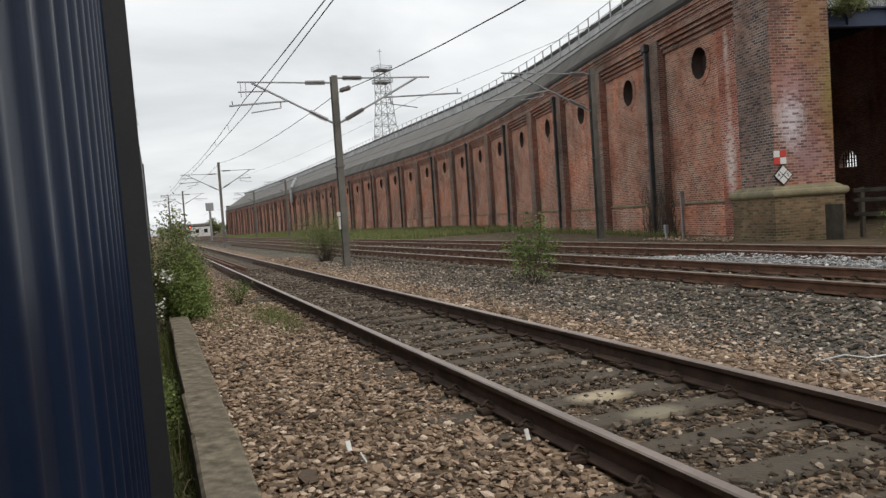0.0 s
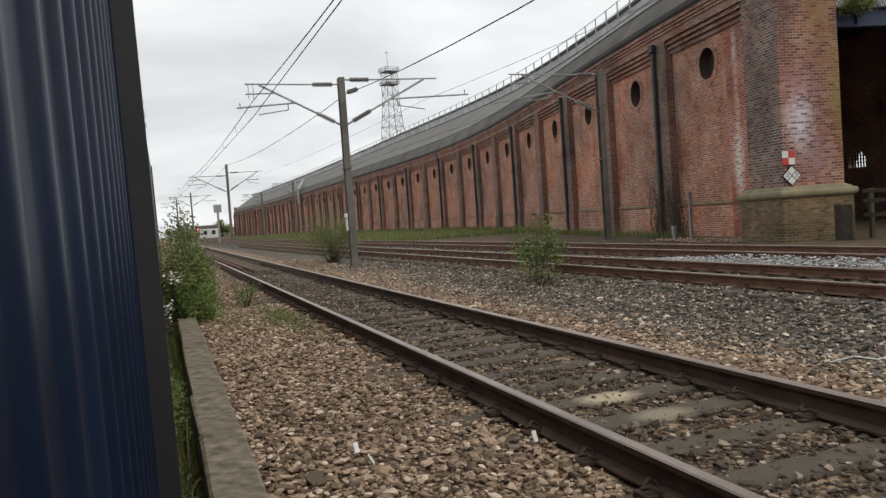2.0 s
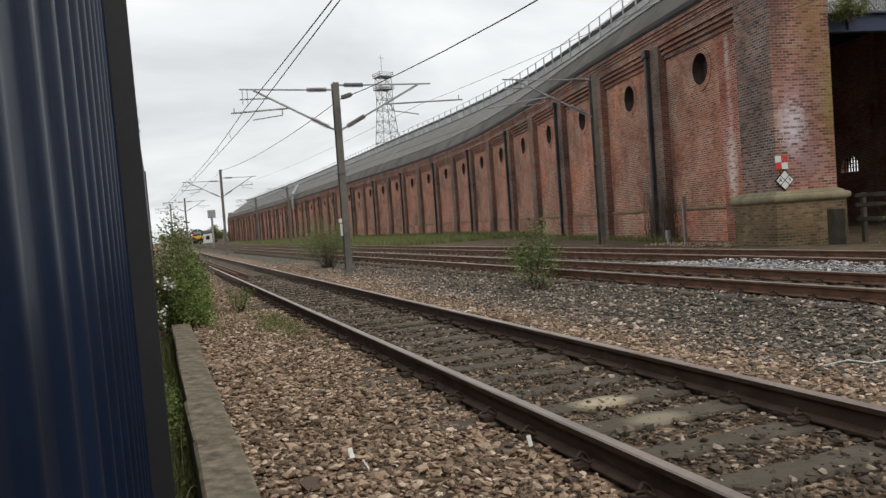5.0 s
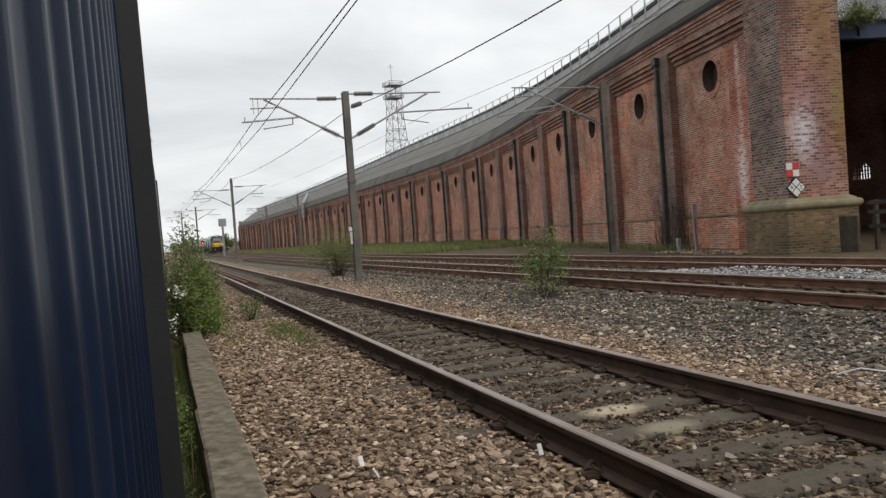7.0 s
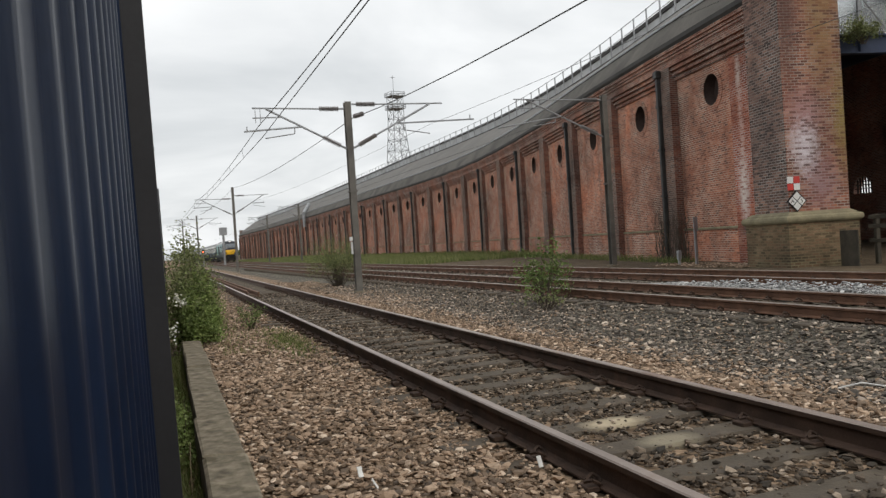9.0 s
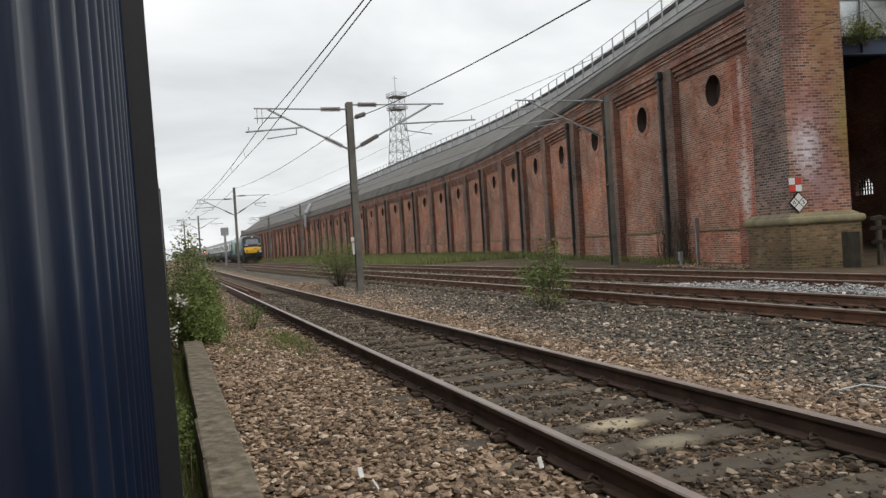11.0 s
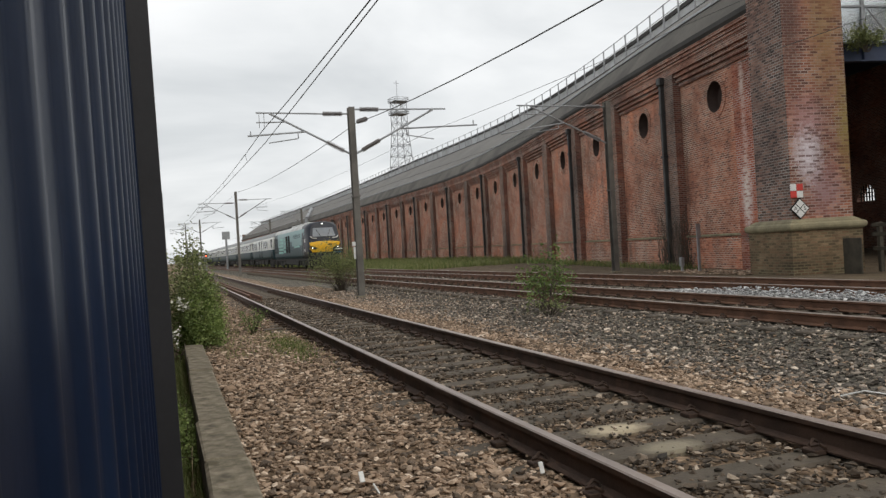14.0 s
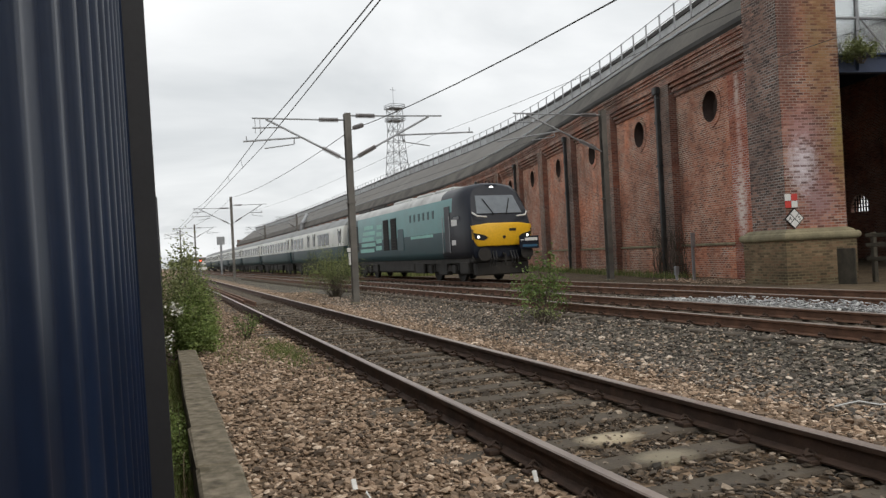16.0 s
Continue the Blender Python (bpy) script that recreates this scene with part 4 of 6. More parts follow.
def make_wall_foot():
    # pole with a small box, cabinet, creeper, debris along the wall
    p = empty("marker_post", pose(17.6, 22.95, 0), "thin grey steel post with a small plate", "post")
    bm = B()
    box(bm, -0.05, 0.05, -0.03, 0.03, -0.4, 1.45, 0, 0.004)
    part("stem", bm, GALV, p)
    bm = B()
    box(bm, -0.09, 0.09, -0.05, -0.03, 0.95, 1.45, 0, 0.004)
    part("plate", bm, GALV, p)
    c = empty("line_side_box", pose(17.2, 23.4, 0), "small pale trackside box on a stub", "box")
    bm = B()
    box(bm, -0.075, 0.075, -0.06, 0.06, -0.02, 0.3, 0, 0.015)
    part("case", bm, GALV, c)
    bm = B()
    rod(bm, (0, 0, -0.35), (0, 0, -0.02), 0.05, 8)
    part("stub", bm, GALV, c)
    bm = B()
    rnd = random.Random(21)
    for i in range(70):
        x, y, th = at_s(WALL, rnd.uniform(1.8, 4.6))
        o = rnd.uniform(0.3, 0.75)
        a = Vector((x - o * math.cos(th), y, -0.3))
        for k in range(5):
            b = a + Vector((rnd.uniform(-0.12, 0.12), rnd.uniform(-0.2, 0.2), rnd.uniform(0.25, 0.55)))
            rod(bm, a, b, 0.012 - 0.0018 * k, 4)
            if rnd.random() < 0.6:
                rod(bm, b, b + Vector((rnd.uniform(-0.2, 0.2), rnd.uniform(-0.25, 0.25), rnd.uniform(0.05, 0.25))), 0.005, 3)
            a = b
            if a.z > 1.9:
                break
    tagged(part("bare_creeper", bm, TWIG), "leafless brown creeper climbing the brick wall", "shrub")
    # timber post and rail fence beyond the pier
    f = empty("timber_fence", pose(18.7, 15.5, 0, 0, 0, -8), "grey weathered post and rail timber fence", "fence")
    for y in (-3.6, -2.4, -1.2, 0.0, 1.1):
        bm = B()
        box(bm, -0.06, 0.06, y - 0.06, y + 0.06, -0.4, 1.15, 0, 0.01)
        part("post", bm, WOOD, f)
    for z in (0.35, 0.75, 1.02):
        bm = B()
        box(bm, -0.10, -0.06, -3.8, 1.3, z, z + 0.11, 0, 0.008)
        part("rail", bm, WOOD, f)
    bm = B()
    box(bm, -1.05, -1.0, 0.6, 1.3, -0.4, 0.75, 0, 0.01)
    part("board", bm, WOOD, f)


def make_hall():
    """The dark space beside the pier, with its mouth, one arched light and an added unseen roof gap for daylight. Local
    y runs along the wall.
    """
    hall = empty("wall_hall", pose(*PIER_M, 0, 0, 0, -11), "dark brick hall behind the pier with one arched window", "wall", kind="structure")
    zt, cy, hw, spring = 9.4, 18.1, 0.76, 2.45
    bm = B()
    box(bm, 16, 16.5, -16, cy - hw, -0.5, zt)
    box(bm, 16, 16.5, cy + hw, 30, -0.5, zt)
    box(bm, 16, 16.5, cy - hw, cy + hw, -0.5, spring - 0.15)
    n = 12
    for i in range(n):
        a0, a1 = math.pi * i / n, math.pi * (i + 1) / n
        y0, y1 = cy + hw * math.cos(a0), cy + hw * math.cos(a1)
        box(bm, 16, 16.5, min(y0, y1), max(y0, y1), spring + hw * min(math.sin(a0), math.sin(a1)) + 0.05, zt)
    uv_box(bm)
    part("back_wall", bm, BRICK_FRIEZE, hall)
    for i in range(1, 7):
        bm = B()
        y = cy - hw + i * 2 * hw / 7
        box(bm, 16.1, 16.16, y - 0.03, y + 0.03, spring - 0.15, spring + 0.78)
        part("window_bar", bm, BLACK, hall)
    for z in (0.1, 0.3, 0.5):
        bm = B()
        box(bm, 16.08, 16.12, cy - hw, cy + hw, spring + z - 0.02, spring + z + 0.02)
        part("window_bar", bm, BLACK, hall)
    # side wall out of view, added to keep light out of the hall
    bm = B()
    box(bm, 10.5, 16.5, -16.4, -16, -0.5, zt)
    uv_box(bm)
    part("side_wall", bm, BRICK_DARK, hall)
    # ceiling only from x = 8.8: the unseen gap before it lets daylight in
    bm = B()
    for x0, x1 in ((8.8, 16.5),):
        box(bm, x0, x1, 0.5, 30, zt, zt + 0.25)
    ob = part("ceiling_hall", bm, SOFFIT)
    ob.matrix_basis = pose(*PIER_M, 0, 0, 0, -11)
    tagged(ob, "dark ceiling of the hall", "ceiling", kind="structure")
    for i in range(3):
        bm = B()
        box(bm, 9.4 + i * 2.2, 9.52 + i * 2.2, 0.6, 29, 8.7, 9.39)
        part("beam", bm, BLUE_GIRDER, hall, "dark roof beam")
    face = pose(*PIER_M, 0, 0, 0, -PIER_TURN)
    g = empty("bridge_girder", face, "navy painted steel girder spanning away from the pier", "girder")
    bm = B()
    box(bm, 2.1, 14.0, 0.46, 0.50, 5.92, 6.40)
    part("web", bm, BLUE_GIRDER, g)
    for z in (5.88, 6.40):
        bm = B()
        box(bm, 2.1, 14.0, 0.34, 0.62, z, z + 0.04)
        part("flange", bm, BLUE_GIRDER, g)
    for i in range(8):
        bm = B()
        box(bm, 2.9 + i * 1.4, 2.93 + i * 1.4, 0.36, 0.455, 5.925, 6.395)
        part("stiffener", bm, BLUE_GIRDER, g)
    # glazed gable frame above the girder
    fr = empty("glazed_gable", face @ pose(2.3, 3.0, 0), "pale steel gable frame with grey glass", "gable")
    for i in range(7):
        bm = B()
        rod(bm, (1.1 + i * 1.6, 0, 6.45), (1.1 + i * 1.6, 0, 12.0), 0.07, 6)
        part("mullion", bm, GALV, fr)
    for z in (6.55, 8.3, 10.0, 11.7):
        bm = B()
        rod(bm, (0, 0, z), (11.5, 0, z), 0.05, 6)
        part("transom", bm, GALV, fr)
    bm = B()
    rod(bm, (0.0, -0.15, 6.5), (2.6, -0.15, 11.8), 0.10, 6)
    part("brace", bm, SOFFIT, fr, "dark sloping brace")
    for i in range(5):
        bm = B()
        rod(bm, (1.2 + i * 1.6, -0.02, 8.3), (2.6 + i * 1.6, -0.02, 6.6), 0.03, 5)
        part("glazing_bar", bm, GALV, fr)
    bm = B()
    box(bm, 0.0, 11.5, 0.08, 0.10, 6.5, 11.8)
    m, n, l, b = material("dusty_glass")
    b.inputs["Base Color"].default_value = (0.8, 0.84, 0.84, 1)
    b.inputs["Transmission Weight"].default_value = 0.85
    b.inputs["Roughness"].default_value = 0.25
    ob = part("glass", bm, m, fr, "dusty glass")
    ob.visible_shadow = False


def make_far():
    t = empty("lattice_tower", pose(72.0, 240.0, 0, 0, 0, 12), "tall grey lattice radio tower with platforms and aerials", "tower")
    bm = B()
    h, w0, w1 = 48.5, 4.8, 1.9
    def corner(z, i):
        w = (w0 + (w1 - w0) * min(z / 40, 1)) / 1.0
        return Vector(((-1, 1, 1, -1)[i] * w / 1.0, (-1, -1, 1, 1)[i] * w / 1.0, z))
    lv = [i * h / 14 for i in range(15)]
    for i in range(4):
        for a, b in zip(lv, lv[1:]):
            j = (i + 1) % 4
            rod(bm, corner(a, i), corner(b, i), 0.12, 5)
            rod(bm, corner(a, i), corner(b, j), 0.07, 4)
            rod(bm, corner(a, j), corner(b, i), 0.07, 4)
            rod(bm, corner(b, i), corner(b, j), 0.09, 4)
    part("lattice", bm, GALV, t)
    for z in (44.5, 48.5):
        bm = B()
        box(bm, -2.4, 2.4, -2.4, 2.4, z, z + 0.25)
        for i in range(4):
            for dz in (0.7, 1.3):
                a = Vector(((-1, 1, 1, -1)[i] * 2.4, (-1, -1, 1, 1)[i] * 2.4, z + dz))
                b = Vector(((-1, 1, 1, -1)[(i + 1) % 4] * 2.4, (-1, -1, 1, 1)[(i + 1) % 4] * 2.4, z + dz))
                rod(bm, a, b, 0.08, 4)
                rod(bm, (a.x, a.y, z), (a.x, a.y, z + 1.3), 0.08, 4)
        part("platform", bm, GALV, t)
    bm = B()
    rod(bm, (-0.3, 0, 48), (-0.3, 0, 55.5), 0.08, 5)
    box(bm, -1.2, 0.6, -0.04, 0.04, 54.6, 54.75)
    part("aerial", bm, GALV, t)
    s = empty("railway_signal", pose(7.95, 118, 0), "grey railway signal seen from behind on a post", "signal")
    bm = B()
    rod(bm, (0, 0, -0.4), (0, 0, 4.2), 0.16, 8)
    part("post", bm, GALV, s)
    bm = B()
    box(bm, -0.55, 0.55, -0.15, 0.2, 4.2, 5.35, 0, 0.05)
    part("head", bm, GALV, s, "flat grey signal head")
    g = empty("ground_signal", pose(5.0, 118, 0), "low lineside signal showing a red light", "signal")
    bm = B()
    rod(bm, (0, 0, -0.4), (0, 0, 1.7), 0.08, 8)
    part("post", bm, GALV, g)
    bm = B()
    box(bm, -0.2, 0.2, -0.1, 0.15, 1.7, 2.3, 0, 0.03)
    part("head", bm, BLACK, g, "black signal head")
    bm = B()
    rod(bm, (0, -0.1, 1.97), (0, -0.14, 1.97), 0.11, 12)
    part("lamp", bm, glow("red_signal_light", (1.0, 0.12, 0.05), 2.5), g, "lit red lamp")
    b = empty("lineside_building", pose(15.0, 300, 0), "low pale building with a grey roof in the distance", "building")
    bm = B()
    box(bm, -5, 5, -4, 4, -0.3, 3.2)
    part("wall", bm, WHITE, b)
    bm = B()
    box(bm, -5.3, 5.3, -4.3, 4.3, 3.2, 4.4, 0, 0.3)
    part("roof", bm, SLATE, b)
    for x in (-3, 0, 3):
        bm = B()
        box(bm, x - 0.6, x + 0.6, -4.05, -3.95, 1.0, 2.4)
        part("window", bm, BLACK, b)


# ---- growth ----
def leaves(name, rng, centre, n, size, spread, mat, label, category, stems=26, kind=""):
    """A shrub: thin stems that fan from the base, and many small folded leaves in clumps round their ends."""
    cx, cy, cz = centre
    rx, ry, rz = spread
    bm = B()
    tips = []
    for i in range(stems):
        a = rng.uniform(0, 2 * math.pi)
        r = math.sqrt(rng.random())
        tip = Vector((rx * r * math.cos(a), ry * r * math.sin(a), rz * (0.45 + 0.55 * rng.random()) * (1 - 0.35 * r * r)))
        mid = tip * 0.5 + Vector((rng.uniform(-0.1, 0.1) * rx, rng.uniform(-0.1, 0.1) * ry, 0.06 * rz))
        root = Vector((tip.x * 0.1, tip.y * 0.1, 0))
        rod(bm, root, mid, 0.006 + 0.004 * rz, 4, 0, 0.005)
        rod(bm, mid, tip, 0.006, 4, 0, 0.002)
        tips += [tip, mid * 0.35 + tip * 0.65, mid * 0.7 + tip * 0.3 + Vector((rng.uniform(-.15, .15) * rx, rng.uniform(-.15, .15) * ry, 0))]
    if kind != "stuff":
        e = empty(name, pose(cx, cy, cz), label, category)
        tagged(part("stem", bm, TWIG, e), kind="stuff")
    vs, fs = [], []
    for i in range(n):
        t = tips[rng.randrange(len(tips))]
        p = t + Vector((rng.gauss(0, 0.12 * rx), rng.gauss(0, 0.12 * ry), rng.gauss(0, 0.09 * rz)))
        if p.z < 0.03:
            continue
        q = Euler((rng.uniform(-1.1, 1.1), rng.uniform(-1.1, 1.1), rng.uniform(0, 6.28))).to_matrix()
        s = size * rng.uniform(0.6, 1.3)
        k = len(vs)
        for c in ((0, 0, 0), (0.32, 0.5, 0.12), (0, 1, -0.05), (-0.32, 0.5, 0.12)):
            vs.append(p + q @ (Vector(c) * s))
        fs += [(k, k + 1, k + 2), (k, k + 2, k + 3)]
    me = bpy.data.meshes.new("leaves")
    me.from_pydata(vs, [], fs)
    me.materials.append(mat)
    ob = tagged(new("leaves", me), kind="stuff")
    ob.parent = e
    return e


def grass(name, rng, place, n, height, mat, label, width=0.008):
    vs, fs = [], []
    for i in range(n):
        x, y, z, k = place(rng)
        h = height * k * rng.uniform(0.4, 1.2)
        a, lean = rng.uniform(0, 6.28), rng.uniform(0.1, 0.6)
        dx, dy = math.cos(a) * width, math.sin(a) * width
        lx, ly = -math.sin(a) * lean * h, math.cos(a) * lean * h
        j = len(vs)
        vs += [(x - dx, y - dy, z), (x + dx, y + dy, z), (x + dx * 0.7 + lx * 0.35, y + dy * 0.7 + ly * 0.35, z + h * 0.6), (x - dx * 0.7 + lx * 0.35, y - dy * 0.7 + ly * 0.35, z + h * 0.6), (x + lx, y + ly, z + h)]
        fs += [(j, j + 1, j + 2, j + 3), (j + 3, j + 2, j + 4)]
    me = bpy.data.meshes.new(name)
    me.from_pydata(vs, [], fs)
    me.materials.append(mat)
    return tagged(new(name, me), label, "grass", kind="stuff")


def make_growth():
    rng = random.Random(5)
    b = leaves("bush", rng, (0.30, 13.2, -0.4), 7500, 0.046, (0.50, 1.7, 1.9), LEAF_DULL, "leafy green bush with white blossom against the fence", "bush", 46)
    leaves("bush", rng, (0.34, 12.6, -0.4), 9000, 0.05, (0.44, 0.9, 1.25), LEAF, "dense bright green bush at the end of the kerb", "bush", 50)
    vs, fs = [], []
    for i in range(90):
        low = rng.random() < 0.35
        c = Vector(((-0.30 if low else -0.18) + rng.gauss(0, 0.045), rng.uniform(-1.7, -1.4), (0.56 if low else 0.98) + rng.gauss(0, 0.055)))
        k = len(vs)
        q = Euler((rng.uniform(-1, 1), rng.uniform(-1, 1), rng.uniform(0, 6))).to_matrix()
        vs += [c + q @ Vector(p) * 0.02 for p in ((1, 0, 0), (0, 1, 0), (-1, 0, 0), (0, -1, 0))]
        fs.append((k, k + 1, k + 2, k + 3))
    me = bpy.data.meshes.new("blossom")
    me.from_pydata(vs, [], fs)
    me.materials.append(BLOSSOM)
    ob = new("blossom", me)
    ob.parent = b
    tagged(ob, "clusters of white blossom")
    leaves("bush", rng, (6.35, 30.6, -0.4), 6500, 0.055, (1.35, 1.1, 2.15), LEAF_DULL, "dull olive-green bush among grey ballast", "bush", 60)
    leaves("sapling", rng, (7.12, 14.2, -0.32), 1000, 0.075, (0.62, 0.5, 1.45), LEAF_PALE, "pale green leafy sapling growing in ballast", "sapling", 18)
    leaves("sapling", rng, (6.9, 13.6, -0.32), 180, 0.06, (0.6, 0.3, 0.5), LEAF_DULL, "thin dry weed in ballast", "weed", 22)
    leaves("weed", rng, (1.35, 14.4, -0.22), 420, 0.04, (0.3, 0.7, 0.5), LEAF_PALE, "thin pale weeds with white flowers in ballast", "weed", 20)
    leaves("creeping_bush", rng, (19.25, 17.0, 6.05), 1300, 0.08, (0.75, 0.35, 0.8), LEAF_DULL, "green shrub growing on top of the girder", "bush", 16)
    leaves("sapling", rng, (17.4, 14.0, -0.25), 500, 0.07, (0.5, 0.8, 1.0), LEAF, "green weeds beside the pier", "weed", 14)
    def strip(r):
        x = r.uniform(-0.13, 0.13)
        return x, r.uniform(2.6, 12.2), ground_z(x, 5) - 0.02, 1.0
    grass("grass_by_fence", rng, strip, 4200, 0.17, GRASS, "rough grass between fence and kerb", 0.005)
    leaves("weed", rng, (0.03, 6.6, -0.4), 1500, 0.034, (0.14, 1.5, 0.36), LEAF, "low green weeds between fence and kerb", "weed", 40)
    leaves("weed", rng, (0.03, 4.4, -0.4), 500, 0.03, (0.12, 0.7, 0.22), LEAF_DULL, "low dull weeds between fence and kerb", "weed", 26)
    for x, y, dx, dy, h in ((0.02, 4.1, 0.10, 0.12, 0.30), (0.0, 3.6, 0.16, 0.1, 0.24), (0.05, 5.2, 0.02, 0.3, 0.34), (0.02, 3.2, 0.2, 0.3, 0.2)):
        bm = B()
        a = Vector((x, y, -0.40))
        for k in range(1, 7):
            b_ = Vector((x + dx * (k / 6) ** 2, y + dy * k / 6, -0.40 + h * math.sin(k / 6 * 2.0)))
            rod(bm, a, b_, 0.004 - 0.0004 * k, 4)
            a = b_
        tagged(part("dry_stalk", bm, STRAW), "bent dry straw-coloured stalk beside the fence", "stalk", "dry stalks by the fence")
    def tuft(r):
        x, y = 1.60 + r.gauss(0, 0.15), 11.8 + r.gauss(0, 0.9)
        return x, y, ground_z(x, y), 1.0
    grass("grass_tuft", rng, tuft, 3200, 0.065, GRASS, "low grass patch beside the rail", 0.006)
    def tuft2(r):
        x, y = 0.62 + abs(r.gauss(0, 0.28)), r.uniform(10.5, 22)
        return x, y, ground_z(x, y), 1.0
    grass("grass_verge", rng, tuft2, 1700, 0.07, GRASS, "thin grass in brown ballast", 0.006)
    def bank(r):
        s = r.uniform(24, 170)
        x, y, th = at_s(WALL, s)
        o = r.uniform(0.2, max(1.0, x - 14.7))
        return x - o * math.cos(th), y + o * math.sin(th), -0.27, 0.6 + 0.5 / (1 + o)
    grass("grass_bank", rng, bank, 60000, 0.5, GRASS, "long rough grass along the foot of the wall", 0.03)
    def bank2(r):
        s = r.uniform(1, 26)
        x, y, th = at_s(WALL, s)
        o = r.uniform(0.2, 1.4)
        return x - o * math.cos(th), y + o * math.sin(th), -0.27, 1.0
    grass("weeds_by_wall", rng, bank2, 2600, 0.3, GRASS, "dry weeds along the foot of the wall", 0.012)
    # distant trees
    for i, (x, y, w, h) in enumerate(((-6, 330, 7, 7), (6, 345, 8, 6), (24, 340, 6, 6.5), (-22, 310, 9, 8), (34, 360, 9, 7), (21, 300, 5, 6), (11, 360, 8, 7))):
        leaves("tree", rng, (x, y, -0.3), 1100, 0.7, (w * 0.6, w * 0.5, h), LEAF_DULL, "distant dull green tree", "tree", 22)


# ---- loose stones ----
def stones(name, seed, n, area, size, mat, label, skip=None, lift=0.0, height=None):
    """Broken stones as small rough solids, turned and squashed at random."""
    r = np.random.default_rng(seed)
    x0, x1, y0, y1 = area
    ph = (1 + 5 ** 0.5) / 2
    ico = np.array([(-1, ph, 0), (1, ph, 0), (-1, -ph, 0), (1, -ph, 0), (0, -1, ph), (0, 1, ph), (0, -1, -ph), (0, 1, -ph), (ph, 0, -1), (ph, 0, 1), (-ph, 0, -1), (-ph, 0, 1)]) / 1.9
    tri = np.array([(0, 11, 5), (0, 5, 1), (0, 1, 7), (0, 7, 10), (0, 10, 11), (1, 5, 9), (5, 11, 4), (11, 10, 2), (10, 7, 6), (7, 1, 8), (3, 9, 4), (3, 4, 2), (3, 2, 6), (3, 6, 8), (3, 8, 9), (4, 9, 5), (2, 4, 11), (6, 2, 10), (8, 6, 7), (9, 8, 1)])
    kinds = []
    for k in range(10):
        p = ico * r.uniform(0.85, 1.35, (12, 1)) * r.uniform(0.42, 1.4, (1, 3))
        # knock flats into it
        for _ in range(9):
            d = r.normal(size=3)
            d /= np.linalg.norm(d)
            h = p @ d
            p = p - np.outer(np.maximum(h - r.uniform(0.34, 0.62), 0), d)
        kinds.append(p)
    kinds = np.array(kinds)
    # nearer ground gets more stones
    y = y0 + (y1 - y0) * r.random(n) ** 1.25
    x = r.uniform(x0, x1, n)
    if skip is not None:
        keep = ~skip(x, y)
        x, y = x[keep], y[keep]
    n = len(x)
    z = np.array([ground_z(a, b) for a, b in zip(x, y)]) if height is None else height(x, y)
    s = size * np.exp(r.normal(0, 0.32, n)) * 0.5
    q = r.normal(size=(n, 4))
    q /= np.linalg.norm(q, axis=1)[:, None]
    w, a, b, c = q.T
    R = np.stack([np.stack([1 - 2 * (b * b + c * c), 2 * (a * b - c * w), 2 * (a * c + b * w)], -1), np.stack([2 * (a * b + c * w), 1 - 2 * (a * a + c * c), 2 * (b * c - a * w)], -1), np.stack([2 * (a * c - b * w), 2 * (b * c + a * w), 1 - 2 * (a * a + b * b)], -1)], 1)
    P = np.einsum("nij,nkj->nki", R, kinds[r.integers(0, 10, n)] * s[:, None, None])
    P[:, :, 2] *= 0.55
    P += np.stack([x, y, z + s * 0.25 + lift + r.uniform(0, 0.02, n)], -1)[:, None, :]
    F = (tri[None] + (np.arange(n) * 12)[:, None, None]).reshape(-1, 3)
    me = bpy.data.meshes.new(name)
    me.vertices.add(n * 12)
    me.vertices.foreach_set("co", P.reshape(-1).astype(np.float32))
    me.loops.add(len(F) * 3)
    me.loops.foreach_set("vertex_index", F.reshape(-1).astype(np.int32))
    me.polygons.add(len(F))
    me.polygons.foreach_set("loop_start", np.arange(0, len(F) * 3, 3, dtype=np.int32))
    me.update(calc_edges=True)
    me.shade_flat()
    me.materials.append(mat)
    return tagged(new(name, me), label, "ballast", kind="stuff")


